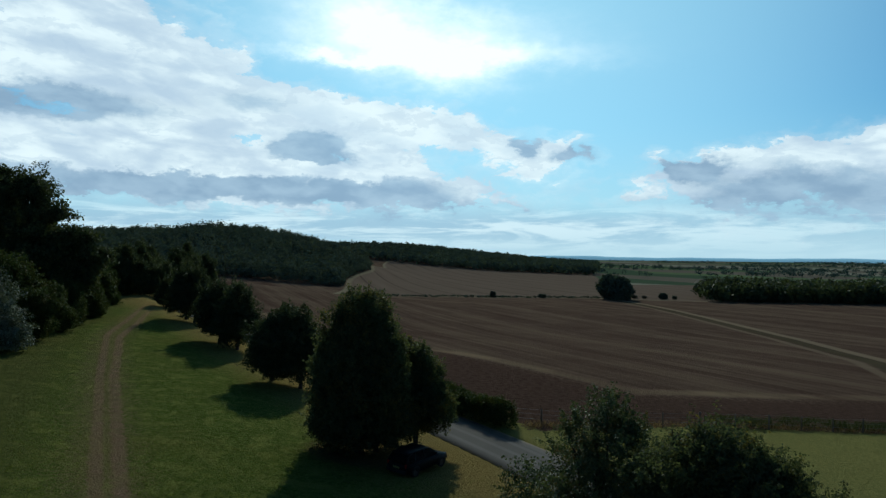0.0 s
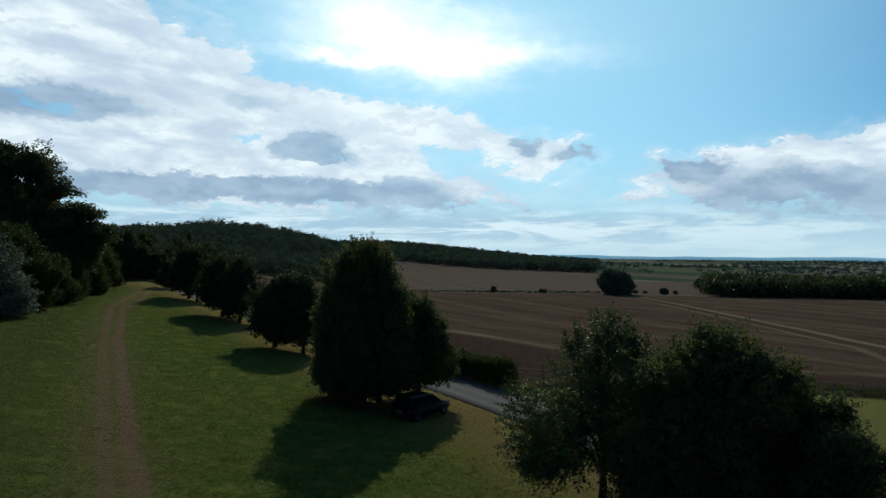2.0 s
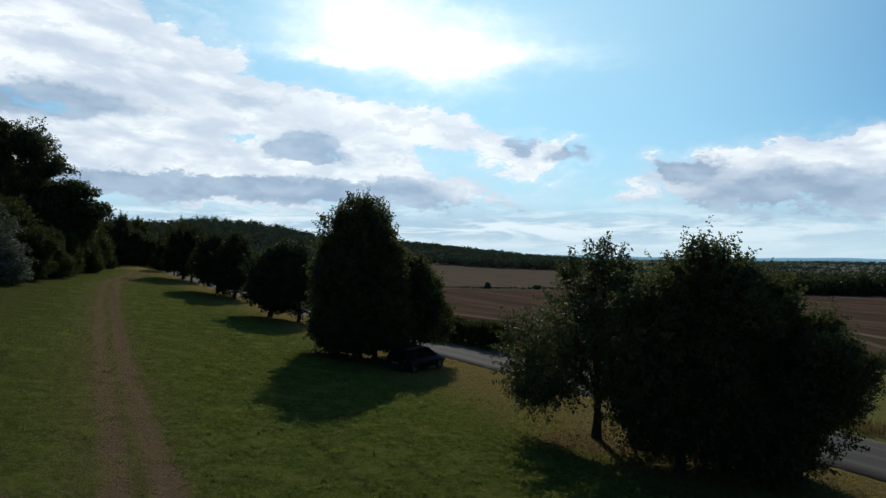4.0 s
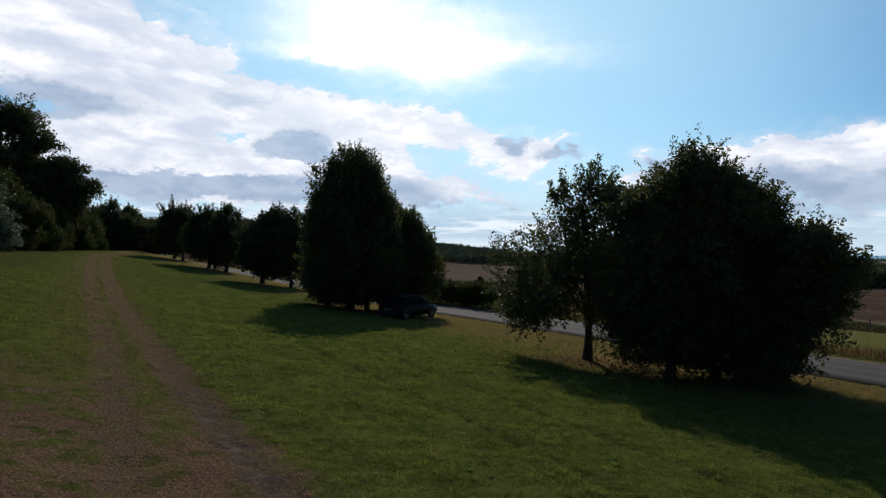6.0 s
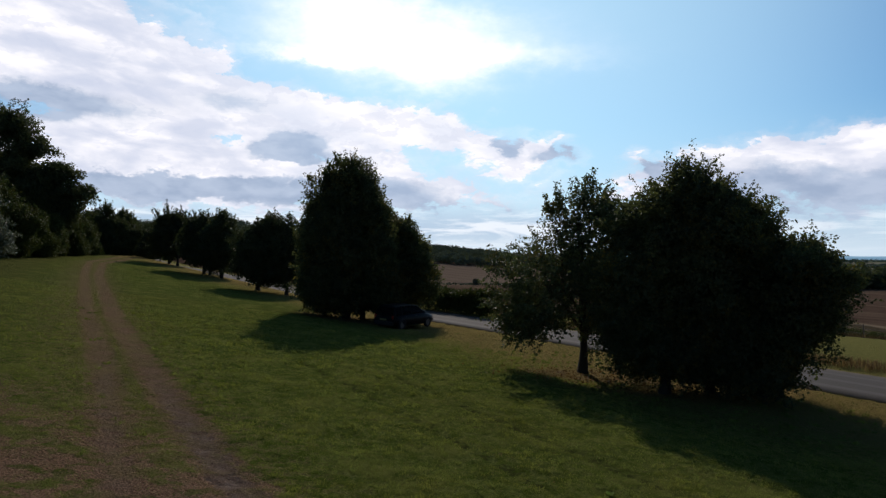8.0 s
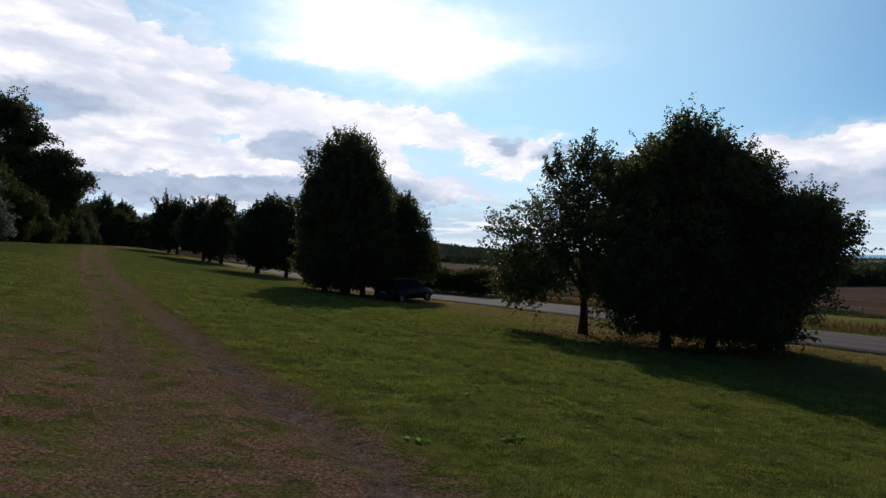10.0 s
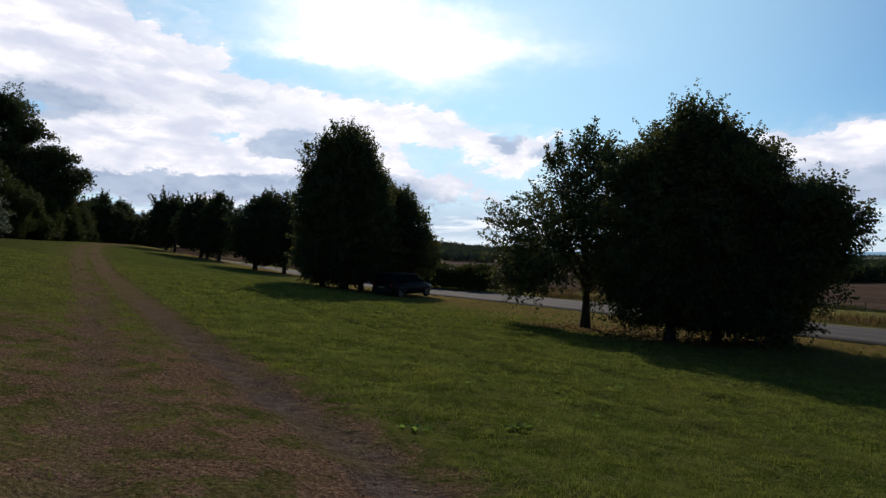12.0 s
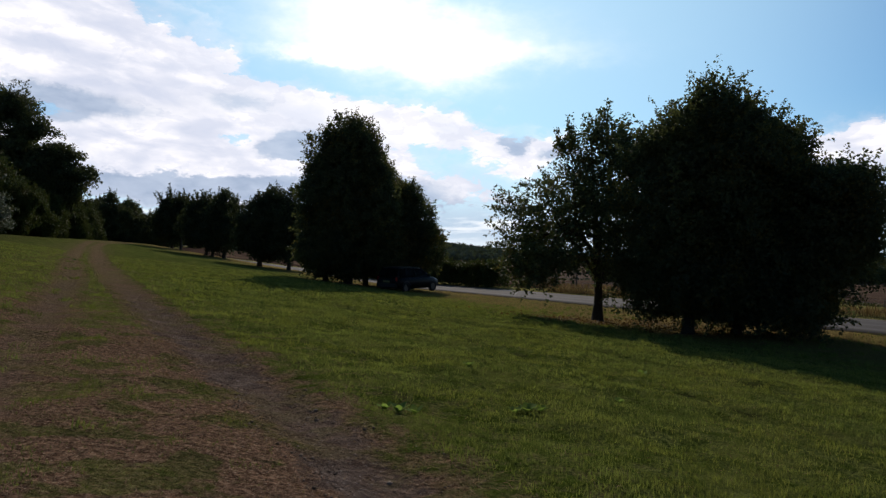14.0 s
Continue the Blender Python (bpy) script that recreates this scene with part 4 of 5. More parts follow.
# a taller stand on the crest
hill[:, 3] += 8.0 * np.exp(-((hx + 272) / 13) ** 2 - ((hy - 735) / 30) ** 2) + 3.5 * np.exp(-((hx + 238) / 24) ** 2 - ((hy - 735) / 30) ** 2)
fx = np.arange(-84.0, -360, -2.6)
front = np.column_stack([fx, 480 + 0.05 * (fx + 86) - 2 + 2 * far_rng.normal(size=len(fx)), np.full(len(fx), 3.2), far_rng.uniform(3.5, 8.5, len(fx))])
fy = np.arange(482.0, 830, 2.6)
flank = np.column_stack([-82 - 0.04 * (fy - 487) - 4 * np.sin(fy / 40) + 1.5 * far_rng.normal(size=len(fy)), fy, np.full(len(fy), 3.2), far_rng.uniform(3.5, 8.5, len(fy))])
hill = np.concatenate([hill, front, flank])
canopy("hill_wood", hill, LEAF_FAR_HAZED, "dense mixed broadleaf wood covering a hill", 84, 0.21, 72)
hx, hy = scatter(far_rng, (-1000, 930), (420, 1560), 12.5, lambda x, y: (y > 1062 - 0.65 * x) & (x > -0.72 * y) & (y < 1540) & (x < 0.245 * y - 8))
canopy("ridge_wood", spots(hx, hy, 7.5, 13), LEAF_FAR_HAZED, "dark wood along a distant ridge", 44, 0.28, 73)
hx, hy = scatter(far_rng, (152, 395), (520, 520), 6.5, lambda x, y: (x > 0.408 * y + 4 * np.sin(y / 9)) & (y < 480))
canopy("copse", np.concatenate([spots(hx, hy, 5.0, 11.5, 0.22), spots(np.repeat(hx[hy < 408], 2) + 2.5, np.repeat(hy[hy < 408], 2) - 3, 3.4, 5.5, 0.3)]), LEAF_DARK, "dark broadleaf copse in the valley", 80, 0.22, 74)
# hedgerow trees and belts in the plain
belts = []
for i in range(44):
    bx, by = far_rng.uniform(0.2, 0.78), far_rng.uniform(760, 3600)
    n = int(far_rng.uniform(5, 26))
    along = far_rng.uniform(-1, 1) * 0.25
    step = np.cumsum(far_rng.uniform(6, 24, n)) - n * 7
    x0 = bx * by
    belts.append(np.column_stack([x0 + step, by + step * along + far_rng.normal(size=n) * 5]))
belts = np.concatenate(belts)
belts = belts[belts[:, 0] > 125 + 0.19 * (belts[:, 1] - 390)]
canopy("hedgerow_trees", spots(belts[:, 0], belts[:, 1], 5.0, 8, 0.4), LEAF_PLAIN_HAZED, "hedgerow trees and belts far off in the plain", 48, 0.22, 75)
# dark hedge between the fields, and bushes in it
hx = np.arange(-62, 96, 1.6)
canopy("field_hedge", spots(hx, 391.5 + 0.4 * far_rng.normal(size=len(hx)), 1.1, 1.3, 0.3), LEAF_FAR_HAZED, "low dark hedge between two fields", 14, 0.45, 76, "hedge")


def field_bush(x, y, r, h, seed, label):
    rng = np.random.default_rng(seed)
    root = empty("bush" if h < 6 else "tree", x, y, z_at(x, y), label, "bush" if h < 6 else "tree")
    lobes = (((0, 0, h * 0.5), (r, r, h * 0.5)), ((r * 0.45, 0, h * 0.42), (r * 0.7, r * 0.7, h * 0.42)), ((-r * 0.4, 0, h * 0.55), (r * 0.65, r * 0.6, h * 0.42)))
    pts = lobe_points(rng, lobes, 9 / r, 0.3)
    pts = pts[pts[:, 2] > 0.2]
    part("crown", leaves(rng, pts, 16, r * 0.2, r * 0.14), LEAF_FAR_HAZED, root)
    part("trunk", tube(((0, 0, -0.3), (0, 0.05, h * 0.3), (0.1, 0, h * 0.6)), (r * 0.08, r * 0.06, r * 0.02)), BARK, root)


field_bush(104, 389, 9.0, 14.5, 81, "lone rounded tree at the corner of fields")
field_bush(29.5, 391, 1.7, 4.2, 82, "small dark bush in the field hedge")
field_bush(60.0, 391, 2.2, 2.6, 83, "low spreading bush in the field hedge")
for x, y, r, h, seed in ((121, 405, 1.6, 2.4, 84), (128, 407, 1.4, 2.0, 85), (139, 404, 2.6, 4.0, 86), (147, 406, 1.5, 2.4, 87)):
    field_bush(x, y, r, h, seed, "low scrubby bush by the far field")


def make_far_ridge():
    """The downs that close the plain, with blue distance haze painted on and glowing."""
    a = np.linspace(-0.9, 0.95, 260)
    r = 4700 + 40 * np.sin(a * 9)
    top = 2 + 7 * np.sin(a * 4 + 0.6) + 4 * np.sin(a * 13) + 2 * np.sin(a * 37) + 1.2 * np.sin(a * 91)
    rows = []
    for k, f in ((0.985, -30.0), (0.992, -8.0), (1.0, 0.0), (1.012, -30.0)):
        rows.append(np.column_stack([np.sin(a) * r * k, np.cos(a) * r * k, np.where(f == 0.0, top, np.minimum(f, top))]))
    v = np.concatenate(rows)
    n = len(a)
    idx = np.arange(4 * n).reshape(4, n)
    me = bpy.data.meshes.new("backdrop")
    fill_mesh(me, v, np.stack([idx[:-1, :-1], idx[:-1, 1:], idx[1:, 1:], idx[1:, :-1]], -1).reshape(-1, 4))
    m, k, b = material("hazed_downs", 1.0, 0, 0.0)
    at = k.node("ShaderNodeNewGeometry").outputs["Position"]
    # haze over the downs, put into both base colour and emission
    haze_tone = k.mix(k.noise(k.vec("MULTIPLY", at, (1, 1, 30)), 0.004, 5), (0.11, 0.21, 0.29), (0.18, 0.29, 0.36))
    k.put(b.inputs[0], haze_tone)
    k.put(b.inputs["Emission Color"], haze_tone)
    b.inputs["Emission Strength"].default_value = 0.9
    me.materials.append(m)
    return tagged(new("backdrop", me), "low downs on the horizon with painted, glowing blue haze", "hills", kind="structure")


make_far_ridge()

# the parked car ---------------------------------------------------------------
PAINT = plain("car_paint", (0.004, 0.005, 0.007), 0.35, 0.0, 8.0, 0.2, 0.06)
RUBBER = plain("rubber", (0.015, 0.015, 0.016), 0.85, 0.0, 30.0, 0.2, 0.2)
ALLOY = plain("alloy", (0.07, 0.07, 0.074), 0.45, 0.8, 30.0, 0.15)
BLACK = plain("black_plastic", (0.012, 0.012, 0.013), 0.6, 0.0, 40.0, 0.2, 0.3)
RED = plain("red_lens", (0.22, 0.012, 0.010), 0.25, 0.0, 30.0, 0.15)
CLEAR = plain("clear_lens", (0.20, 0.205, 0.215), 0.2, 0.3, 30.0, 0.1, 0.5)


def glass_material():
    m, n, b = material("tinted_glass", 0.05, 0, 0.5)
    n.put(b.inputs[0], n.mix(n.noise(n.node("ShaderNodeTexCoord").outputs["Object"], 6, 3), (0.05, 0.06, 0.065), (0.07, 0.08, 0.085)))
    b.inputs["Transmission Weight"].default_value = 0.9
    b.inputs["IOR"].default_value = 1.05
    return m


GLASS = glass_material()


def loft(rings, closed=True):
    """A skin over rings of equally many points, capped at both ends."""
    bm = bmesh.new()
    loops = [[bm.verts.new(p) for p in ring] for ring in rings]
    n = len(loops[0])
    for a, b in zip(loops[:-1], loops[1:]):
        for i in range(n if closed else n - 1):
            bm.faces.new((a[i], a[(i + 1) % n], b[(i + 1) % n], b[i]))
    if closed:
        bm.faces.new(loops[0][::-1])
        bm.faces.new(loops[-1])
    bmesh.ops.recalc_face_normals(bm, faces=bm.faces)
    for f in bm.faces:
        f.smooth = True
    return bm


def box(cx, cy, cz, sx, sy, sz, bevel=0.0):
    bm = bmesh.new()
    bmesh.ops.create_cube(bm, size=1, matrix=Matrix.Translation((cx, cy, cz)) @ Matrix.Diagonal((sx, sy, sz, 1)))
    if bevel:
        bmesh.ops.bevel(bm, geom=bm.edges[:], offset=bevel, segments=2, affect="EDGES")
    return bm


def ring_disc(radius, width, inner, segments=24):
    """A round tyre or rim lying on the y axis."""
    prof = [(inner, -width * 0.42), (radius * 0.93, -width * 0.5), (radius, -width * 0.34), (radius, width * 0.34), (radius * 0.93, width * 0.5), (inner, width * 0.42)]
    rings = []
    for i in range(segments + 1):
        a = 2 * math.pi * i / segments
        rings.append([(r * math.cos(a), w, r * math.sin(a)) for r, w in prof])
    bm = loft(rings, False)
    bmesh.ops.remove_doubles(bm, verts=bm.verts, dist=1e-5)
    return bm


def make_car(x, y, heading):
    """A small five-door estate, its nose along +x before it is turned."""
    root = empty("car", x, y, z_at(x, y), "very dark five-door hatchback parked on the grass", "car")
    root.rotation_euler = (radians(1.5), 0, radians(heading))
    root.scale = (0.88, 0.88, 0.88)
    stations = ((-2.02, 0.46, 0.74, 0.72), (-1.96, 0.30, 0.86, 0.80), (-1.60, 0.24, 0.93, 0.85), (-0.9, 0.22, 0.94, 0.87), (0.0, 0.22, 0.93, 0.88), (0.75, 0.22, 0.92, 0.87),
                (1.05, 0.22, 0.90, 0.86), (1.5, 0.24, 0.82, 0.84), (1.85, 0.30, 0.72, 0.78), (2.03, 0.40, 0.60, 0.64))
    rings = []
    for px, lo, hi, half in stations:
        mid = lo + (hi - lo) * 0.55
        ring = [(-half * 0.86, lo), (-half * 0.99, lo + 0.10), (-half, mid), (-half * 0.95, hi - 0.05), (-half * 0.86, hi), (half * 0.86, hi), (half * 0.95, hi - 0.05), (half, mid), (half * 0.99, lo + 0.10), (half * 0.86, lo)]
        rings.append([(px, b, c) for b, c in ring])
    body = part("body", loft(rings), PAINT, root)
    # roof and pillars
    roof = [[(px, -w, z), (px, -w * 0.93, z + 0.05), (px, 0, z + 0.075), (px, w * 0.93, z + 0.05), (px, w, z), (px, w * 0.9, z - 0.03), (px, 0, z - 0.01), (px, -w * 0.9, z - 0.03)]
            for px, w, z in ((-1.72, 0.60, 1.36), (-1.45, 0.64, 1.40), (-0.8, 0.66, 1.42), (0.0, 0.66, 1.41), (0.28, 0.63, 1.37))]
    part("roof", loft(roof), PAINT, root)
    for side in (-1, 1):
        for a, b in (((0.28, 0.62, 1.38), (1.00, 0.78, 0.90)), ((-0.42, 0.65, 1.41), (-0.40, 0.83, 0.92)), ((-1.68, 0.60, 1.38), (-1.92, 0.76, 0.84)), ((-1.16, 0.65, 1.41), (-1.30, 0.82, 0.92))):
            part("pillar", tube([(a[0], side * a[1], a[2]), (b[0], side * b[1], b[2])], (0.045, 0.055), 6), PAINT, root)
        for x0, x1, x2, x3 in ((0.95, -0.34, -0.38, 0.22), (-0.46, -1.24, -1.12, -0.46), (-1.34, -1.84, -1.64, -1.20)):
            bm = bmesh.new()
            lo, hi = side * 0.815, side * 0.655
            outer = [bm.verts.new(p) for p in ((x0, lo, 0.93), (x1, lo, 0.93), (x2, hi, 1.385), (x3, hi, 1.375))]
            inner = [bm.verts.new((v.co.x, v.co.y - side * 0.006, v.co.z)) for v in outer]
            bm.faces.new(outer)
            bm.faces.new(inner[::-1])
            for i in range(4):
                bm.faces.new((outer[i], outer[(i + 1) % 4], inner[(i + 1) % 4], inner[i]))
            pane = part("side_window", bm, GLASS, root, "tinted side window")
            pane.visible_shadow = False
    for name, a, b, w0, w1 in (("windscreen", (1.02, 0.91), (0.29, 1.38), 0.76, 0.60), ("rear_window", (-1.95, 0.88), (-1.71, 1.37), 0.72, 0.57)):
        bm = bmesh.new()
        vs = [bm.verts.new(p) for p in ((a[0], -w0, a[1]), (a[0], w0, a[1]), (b[0], w1, b[1]), (b[0], -w1, b[1]))]
        f = bm.faces.new(vs)
        ex = bmesh.ops.extrude_face_region(bm, geom=[f])
        bmesh.ops.translate(bm, vec=(0, 0, -0.008), verts=[v for v in ex["geom"] if isinstance(v, bmesh.types.BMVert)])
        part(name, bm, GLASS, root).visible_shadow = False
    for wx in (-1.25, 1.28):
        for side in (-1, 1):
            wheel = part("wheel", ring_disc(0.31, 0.19, 0.205), RUBBER, root, "black tyre on an alloy rim")
            wheel.location = (wx, side * 0.79, 0.31)
            rim = bmesh.new()
            bmesh.ops.create_cone(rim, cap_ends=True, segments=20, radius1=0.205, radius2=0.19, depth=0.13, matrix=Matrix.Rotation(math.pi / 2, 4, "X"))
            part("rim", rim, ALLOY, wheel)
            arch = [[((wx + r * math.cos(a)), side * (0.865 + d), 0.31 + r * math.sin(a)) for r, d in ((0.345, 0.0), (0.385, 0.012), (0.345, 0.02))] for a in np.linspace(0.1, math.pi - 0.1, 12)]
            part("wheel_arch", loft(arch), BLACK, root)
    for side in (-1, 1):
        part("headlight", box(1.86, side * 0.60, 0.66, 0.20, 0.26, 0.11, 0.03), CLEAR, root, "clear headlight lens")
        part("tail_light", box(-1.965, side * 0.68, 0.80, 0.10, 0.14, 0.26, 0.02), RED, root, "red tail light")
        part("door_mirror", box(0.72, side * 0.96, 0.98, 0.13, 0.18, 0.12, 0.035), BLACK, root)
        for hx in (0.02, -0.92):
            part("door_handle", box(hx, side * 0.878, 0.80, 0.17, 0.03, 0.03, 0.01), BLACK, root)
    part("rear_bumper", box(-2.0, 0, 0.45, 0.14, 1.52, 0.24, 0.04), BLACK, root)
    part("front_bumper", box(2.0, 0, 0.44, 0.14, 1.40, 0.22, 0.04), BLACK, root)
    part("plate", box(-2.045, 0, 0.66, 0.015, 0.52, 0.11), plain("plate_yellow", (0.16, 0.13, 0.04), 0.5), root, "plain yellow plate")
    for k in range(2):
        part("seat", box(-0.15 - 0.95 * k, 0, 0.80, 0.24, 1.25, 0.62, 0.08), BLACK, root)
    return root


make_car(-1.15, 34.8, 53)

# fence and rough growth by the field ------------------------------------------
POST = plain("weathered_post", (0.13, 0.105, 0.08), 0.9, 0.0, 15.0, 0.3, 0.1)
WIRE = plain("fence_wire", (0.18, 0.18, 0.18), 0.5, 0.8, 10.0, 0.2)


def make_fence():
    line = smooth_line(((4.4, 46.5), (8, 44.0), (16, 46.4), (40, 54.1), (62, 61.2)), 3.2)
    root = empty("fence", line[0, 0], line[0, 1], z_at(*line[0]), "weathered wooden posts strung with wire by a field", "fence")
    o = np.array(root.location)
    rng = np.random.default_rng(91)
    tops = []
    for x, y in line:
        z = z_at(x, y)
        lean = rng.normal(size=2) * 0.03
        a = np.array([x, y, z - 0.2]) - o
        b = np.array([x + lean[0], y + lean[1], z + 1.12 + rng.normal() * 0.04]) - o
        part("post", tube([a, a * 0.5 + b * 0.5, b, b + np.array([0, 0, 0.03])], (0.055, 0.053, 0.05, 0.02), 7), POST, root)
        tops.append((a, b))
    for k in (0.45, 0.72, 0.95):
        part("wire", tube([a + (b - a) * k + np.array([0.05, -0.05, 0]) for a, b in tops], [0.006] * len(tops), 4), WIRE, root)


make_fence()
STRAW = leaf_material("dry_grass", (0.080, 0.050, 0.030), (0.27, 0.185, 0.115), None, 0.2, 0.9)
BLADE = leaf_material("grass_blade", (0.066, 0.082, 0.027), (0.168, 0.188, 0.062), (0.175, 0.172, 0.055), 0.42, 0.9)
WEED = leaf_material("weed_leaf", (0.085, 0.135, 0.035), (0.165, 0.225, 0.075), None, 0.5, 0.8)
FALLEN = leaf_material("fallen_leaf", (0.055, 0.030, 0.012), (0.17, 0.095, 0.035), None, 0.2, 0.7)


def blades(rng, x, y, length, width, lean=0.45):
    """Upright blades of grass standing on the ground at x, y."""
    n = len(x)
    z = ground_at(x, y) - 0.005
    foot = np.column_stack([x, y, z])
    a = rng.uniform(0, 2 * math.pi, n)
    tilt = np.abs(rng.normal(size=n)) * lean
    h = (length * rng.uniform(0.5, 1.3, n))
    tip = foot + np.column_stack([np.cos(a) * tilt * h, np.sin(a) * tilt * h, h])
    b = a + rng.uniform(0.7, 2.4, n)
    side = np.column_stack([np.cos(b), np.sin(b), np.zeros(n)]) * (width * rng.uniform(0.6, 1.3, n))[:, None]
    mid = foot * 0.5 + tip * 0.5 + np.column_stack([np.zeros(n), np.zeros(n), h * 0.08])
    v = np.stack([foot, mid + side, tip, mid - side], 1).reshape(-1, 3)
    tint = np.repeat(np.clip(0.5 + 1.1 * (patchy(x * 1.6 + 3, y * 1.6) - 0.5) + 0.22 * rng.normal(size=n), 0, 1), 4)
    return v, np.arange(4 * n).reshape(n, 4), tint


def stuff(name, data, mat, label, category):
    me = bpy.data.meshes.new(name)
    fill_mesh(me, data[0], data[1])
    a = me.attributes.new("tint", "FLOAT", "POINT")
    a.data.foreach_set("value", np.asarray(data[2], np.float32))
    me.materials.append(mat)
    return tagged(new(name, me), label, category, kind="stuff")


def patchy(x, y):
    """Uneven cover, 0 to 1."""
    wave = (np.sin(1.7 * x + 0.6 * y) * np.sin(1.1 * y - 0.7 * x + 1) + np.sin(4.1 * x - 1.2 * y + 2) * np.sin(3.3 * y + 0.8 * x)
            + np.sin(9.3 * x + 3.1 * y) * np.sin(7.7 * y - 4.2 * x + 0.5) + 0.7 * np.sin(19 * x - 8 * y) * np.sin(17 * y + 6 * x))
    return 0.5 + 0.15 * wave


def make_turf():
    rng = np.random.default_rng(95)
    green, dry = [], []
    for y0, y1, density, length, width in ((2.4, 5.5, 4200, 0.030, 0.0019), (5.5, 10, 2100, 0.034, 0.0028), (10, 18, 560, 0.042, 0.0055), (18, 34, 120, 0.055, 0.012)):
        area = (y1 * y1 - y0 * y0) * 0.76
        n = int(area * density)
        y = np.sqrt(rng.uniform(y0 * y0, y1 * y1, n))
        x = y * rng.uniform(-0.78, 0.74, n) + 0.2
        s = line_distance(x, y, ROAD_LINE)
        ra, rb = line_distance(x, y, RUT_A), line_distance(x, y, RUT_B)
        p = patchy(x, y)
        ground = np.hypot((x - 6.3) / 2.6, (y - 22.3) / 1.4) < 1
        ground |= np.hypot((x - 9.4) / 3.0, (y - 19.8) / 1.5) < 1
        mark = np.minimum(np.abs(line_distance(x, y, TYRE_A)), np.abs(line_distance(x, y, TYRE_B))) < 0.16 * (0.35 + p)
        bare = mark & (rng.random(n) < 0.7) | (np.abs(ra) < 0.30 * (0.5 + p)) | (np.abs(rb) < 0.2 * (0.4 + p)) | (s > -ROAD_HALF - 0.3) | ground
        worn = (ra < 0.55 + 0.4 * (p - 0.5)) & ((rb > -0.7) | (y < 9.0 + 5 * (p - 0.5)))
        worn &= (y < 9.0 + 5 * (p - 0.5)) | (np.abs(ra) < 0.42) | (np.abs(rb) < 0.36)
        litter = worn & (p < 0.60)
        straw = ~bare & (litter & (rng.random(n) < 0.8) | (rng.random(n) < 0.06) | (s > -7) & (rng.random(n) < 0.6))
        keep = rng.random(n) < np.where(litter, 0.45, np.where(worn, 0.8, 1.0))
        keep &= rng.random(n) < np.clip((patchy(x * 2.9 + 7, y * 2.9 - 3) - 0.22) * 3.2, 0.22, 1.0)
        g = ~bare & ~straw & keep
        green.append(blades(rng, x[g], y[g], length * (0.45 + 1.1 * np.clip(p[g], 0, 1) ** 1.5) * np.where(worn[g], 0.6, 1.0), width))
        d = straw & keep
        dry.append(blades(rng, x[d], y[d], np.full(d.sum(), length * 0.45), width, 2.2))
    # coarser tufts
    for y0, y1, count, high, wide in ((2.6, 7, 700, 0.048, 0.0024), (7, 14, 1300, 0.062, 0.0045), (14, 28, 1500, 0.080, 0.010)):
        y = np.sqrt(rng.uniform(y0 * y0, y1 * y1, count))
        x = y * rng.uniform(-0.75, 0.72, count) + 0.2
        ok = (np.abs(line_distance(x, y, RUT_A)) > 0.45) & (line_distance(x, y, ROAD_LINE) < -4) & (rng.random(count) < np.where(line_distance(x, y, RUT_A) < 0, 0.15, 1.0))
        ok &= (np.hypot((x - 6.3) / 2.6, (y - 22.3) / 1.4) > 1) & (np.hypot((x - 9.4) / 3.0, (y - 19.8) / 1.5) > 1)
        per = 26
        r = np.sqrt(rng.random(ok.sum() * per)) * np.repeat(rng.uniform(0.04, 0.13, ok.sum()), per)
        a = rng.uniform(0, 6.283, len(r))
        bx, by = np.repeat(x[ok], per) + r * np.cos(a), np.repeat(y[ok], per) + r * np.sin(a)
        green.append(blades(rng, bx, by, np.repeat(high * rng.uniform(0.5, 1.2, ok.sum()), per), wide, 0.6))
    stuff("grass", merge(*green), BLADE, "short green mown grass", "grass")
    for y0, y1, count, size in ((2.6, 6, 5200, 0.050), (6, 12, 5200, 0.070)):
        y = np.sqrt(rng.uniform(y0 * y0, y1 * y1, count))
        x = y * rng.uniform(-0.78, 0.3, count) + 0.2
        ra = line_distance(x, y, RUT_A)
        ok = (ra < 0.75) & (patchy(x, y) < 0.62) & ((y < 9.5) | (np.abs(ra) < 0.8))
        dry.append(blades(rng, x[ok], y[ok], np.full(ok.sum(), size * 0.22), size * 0.05, 4.5))
    stuff("dry_grass", merge(*dry), STRAW, "dry straw-coloured grass by the wheel ruts", "grass")


make_turf()


def along_line(rng, line, n, width):
    c = smooth_line(line, 0.3)
    i = rng.integers(len(c), size=n)
    return c[i, 0] + rng.uniform(-width, width, n), c[i, 1] + rng.uniform(-width, width, n)


verge_rng = np.random.default_rng(96)
vx, vy = along_line(verge_rng, ((25, 9.5), (18.2, 21.8), (12.2, 31.5), (8.4, 37.6), (7.0, 40.0)), 9000, 0.7)
clear = line_distance(vx, vy, ROAD_LINE) > ROAD_HALF + 0.15
far_verge = blades(verge_rng, vx[clear], vy[clear], np.full(clear.sum(), 0.34), 0.014, 0.5)
vx, vy = along_line(verge_rng, ((5.5, 45.2), (8, 44.4), (16, 46.8), (40, 54.5), (62, 61.6)), 4500, 0.7)
stuff("verge_grass", merge(far_verge, blades(verge_rng, vx, vy, np.full(len(vx), 0.34), 0.02, 0.6)), STRAW, "long dry grass along the lane and field edge", "grass")
hedge("scrub", ((20, 48.4), (30, 51.6), (46, 56.8), (62, 62.0)), 0.7, 0.7, LEAF_HEDGE, "low dark weeds along the edge of the plough", size=0.09, clumps=30, per=16, seed=97)


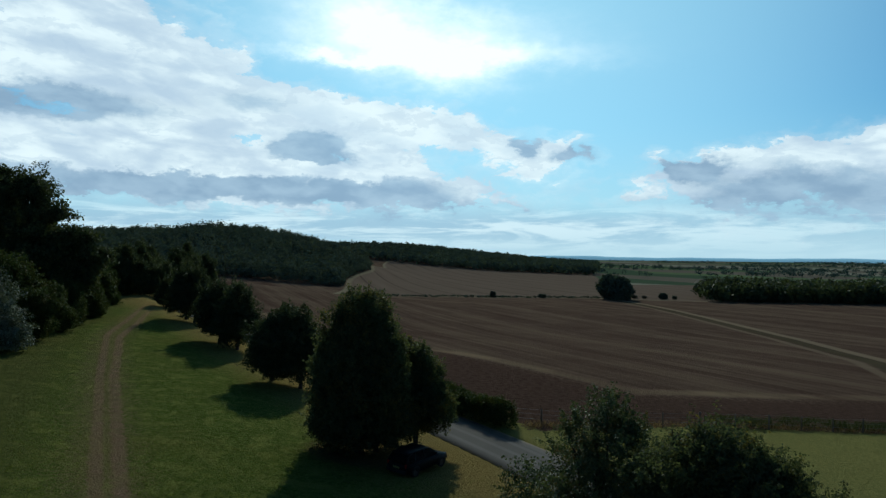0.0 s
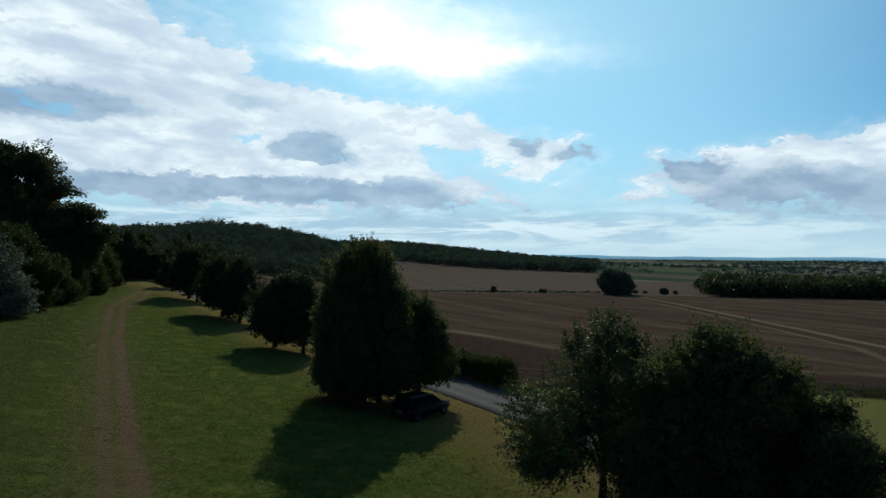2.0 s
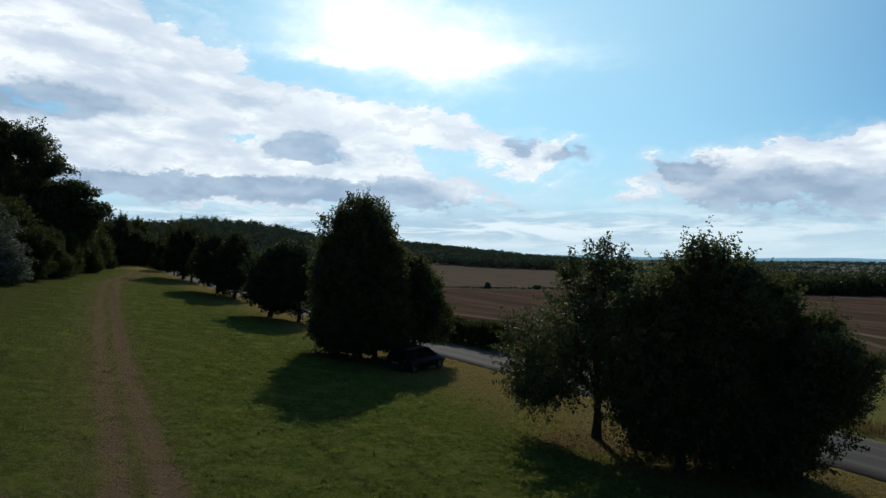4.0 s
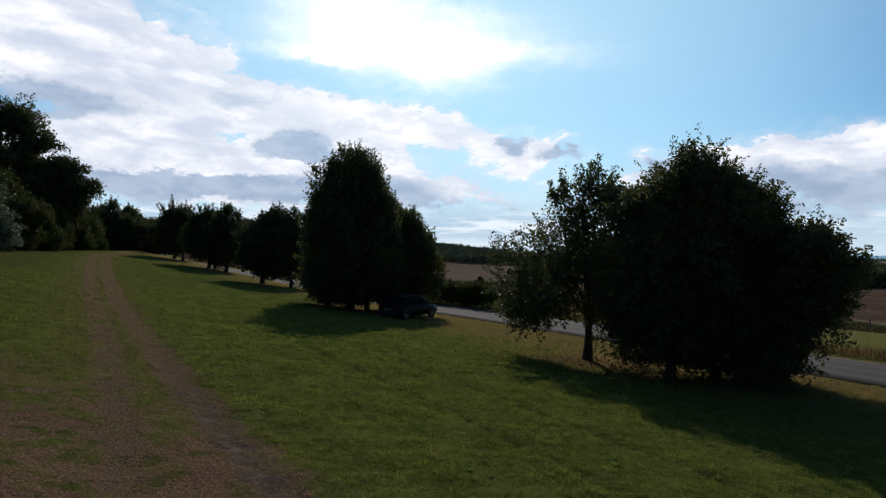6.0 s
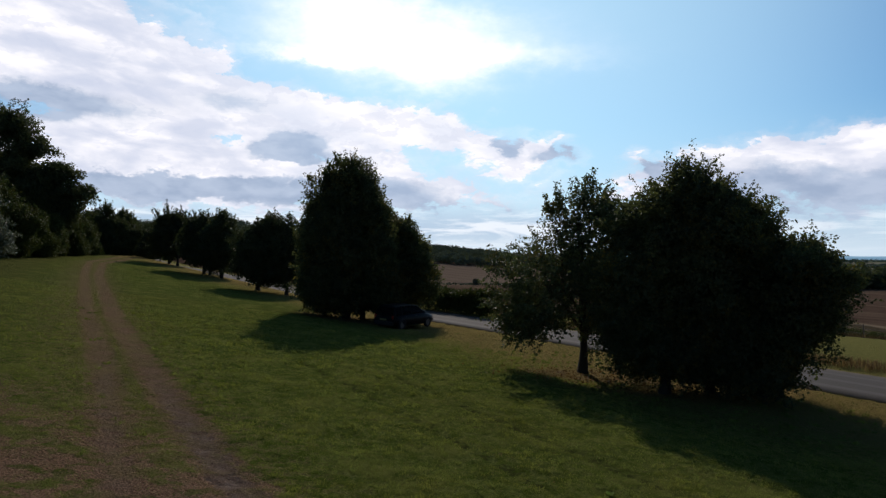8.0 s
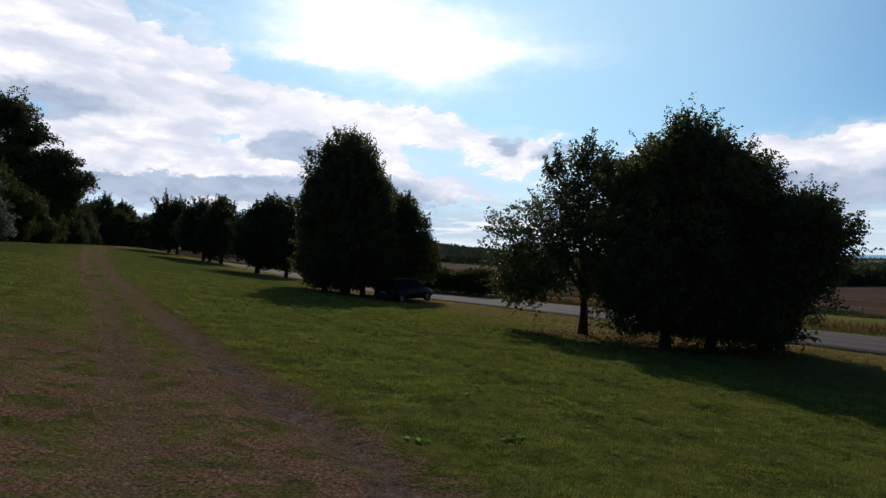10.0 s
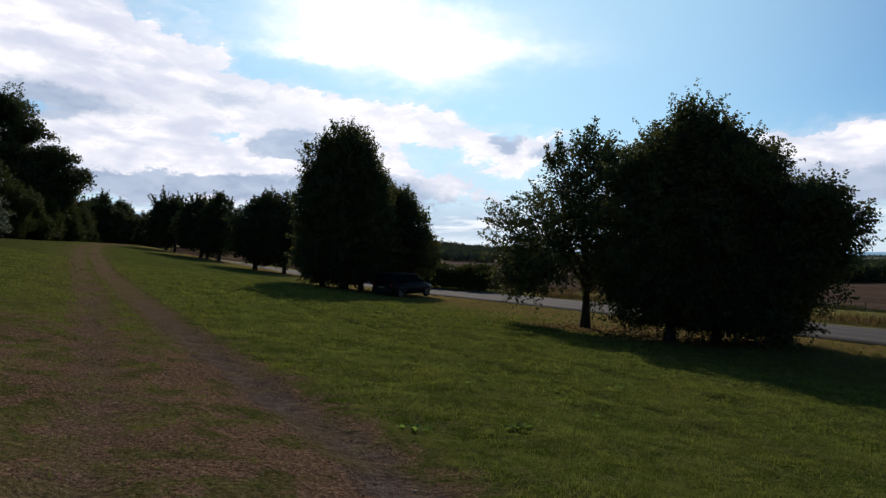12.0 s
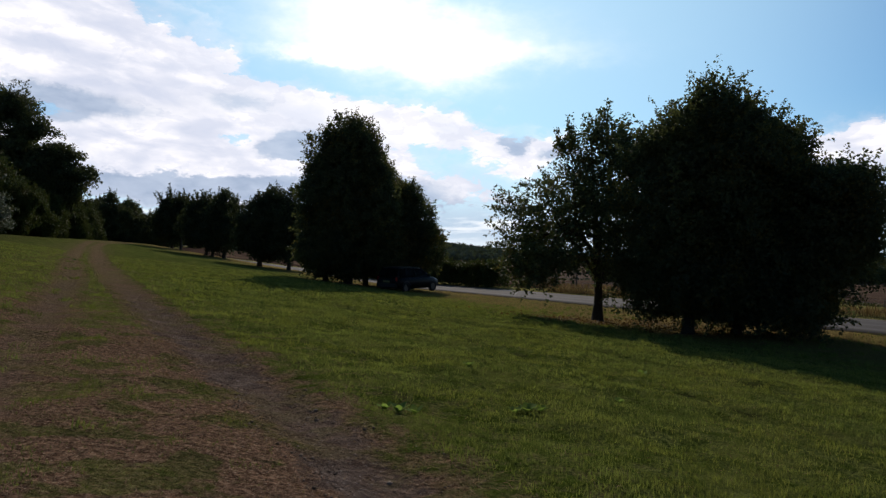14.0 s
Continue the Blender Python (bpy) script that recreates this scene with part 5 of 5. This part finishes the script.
def make_weed(x, y, n, length, seed):
    rng = np.random.default_rng(seed)
    root = empty("weed", x, y, z_at(x, y), "broad-leaved green dock plant in the turf", "plant", "weeds in the turf")
    for i in range(n):
        a = 2 * math.pi * i / n + rng.normal() * 0.2
        rise = rng.uniform(0.7, 1.8)
        d = np.array([math.cos(a), math.sin(a), rise])
        d /= np.linalg.norm(d)
        side = np.array([-math.sin(a), math.cos(a), 0.0])
        k = length * rng.uniform(0.7, 1.2)
        rows = []
        for t, w in ((0, 0.06), (0.25, 0.17), (0.5, 0.24), (0.75, 0.17), (1.0, 0.02)):
            c = d * t * k + np.array([0, 0, -0.28 * t * t * k])
            rows.append([c - side * w * k + np.array([0, 0, 0.03 * k]), c, c + side * w * k + np.array([0, 0, 0.03 * k])])
        v = np.array(rows).reshape(-1, 3)
        idx = np.arange(15).reshape(5, 3)
        q = np.stack([idx[:-1, :-1], idx[:-1, 1:], idx[1:, 1:], idx[1:, :-1]], -1).reshape(-1, 4)
        part("leaf", (v, q, np.full(15, rng.uniform(0.3, 0.9))), WEED, root)


for i, (x, y, n, k) in enumerate(((0.92, 5.92, 14, 0.115), (0.03, 5.40, 12, 0.10), (0.13, 5.47, 10, 0.085), (1.03, 6.02, 10, 0.09), (-0.06, 5.46, 9, 0.08), (0.82, 5.86, 9, 0.085), (0.60, 7.9, 10, 0.10), (2.75, 9.0, 10, 0.11), (1.9, 7.0, 9, 0.08))):
    make_weed(x, y, n, k, 100 + i)

litter = np.random.default_rng(98)
lx, ly = 6.2 + litter.normal(size=1500) * 1.9, 21.8 + litter.normal(size=1500) * 1.3
lz = ground_at(lx, ly) + 0.03
stuff("fallen_leaves", leaves(litter, np.column_stack([lx, ly, lz]), 1, 0.02, 0.085, 0.2, 2.5), FALLEN, "brown fallen leaves lying under the trees", "leaves")


def make_gravel():
    """Small stones lying bare in the near wheel rut."""
    rng = np.random.default_rng(120)
    n = 9000
    y = rng.uniform(2.4, 11.0, n)
    line = smooth_line(RUT_A, 0.25)
    at = np.argmin(np.abs(line[:, 1][None, :] - y[:, None]), axis=1)
    x = line[at, 0] + rng.normal(size=n) * 0.20
    ra = line_distance(x, y, RUT_A)
    ok = (np.abs(ra) < 0.5) & (rng.random(n) < 0.25 + patchy(x, y))
    x, y = x[ok], y[ok]
    r = rng.gamma(1.6, 0.0014, len(x)) + 0.0018
    shape = np.array([(i, j, k * 0.7) for k in (-1, 1) for i, j in ((-1, -1), (1, -1), (1, 1), (-1, 1))]) * 0.65
    turn = rng.uniform(0, 6.283, len(x))
    c, s = np.cos(turn)[:, None], np.sin(turn)[:, None]
    v = shape[None] * rng.uniform(0.6, 1.3, (len(x), 8, 1)) * r[:, None, None]
    v = np.stack([v[..., 0] * c - v[..., 1] * s, v[..., 0] * s + v[..., 1] * c, v[..., 2]], -1)
    v += np.stack([x, y, ground_at(x, y) + r * 0.1], -1)[:, None, :]
    f = np.array([(3, 2, 1, 0), (4, 5, 6, 7), (0, 1, 5, 4), (1, 2, 6, 5), (2, 3, 7, 6), (3, 0, 4, 7)])
    f = (f[None] + np.arange(len(x))[:, None, None] * 8).reshape(-1, 4)
    tint = np.repeat(rng.random(len(x)), 8)
    stuff("gravel", (v.reshape(-1, 3), f, tint), STONE, "small grey stones pressed into the wheel rut", "gravel")


STONE = leaf_material("rut_stone", (0.060, 0.044, 0.036), (0.23, 0.180, 0.150), None, 0.0, 0.9)
make_gravel()
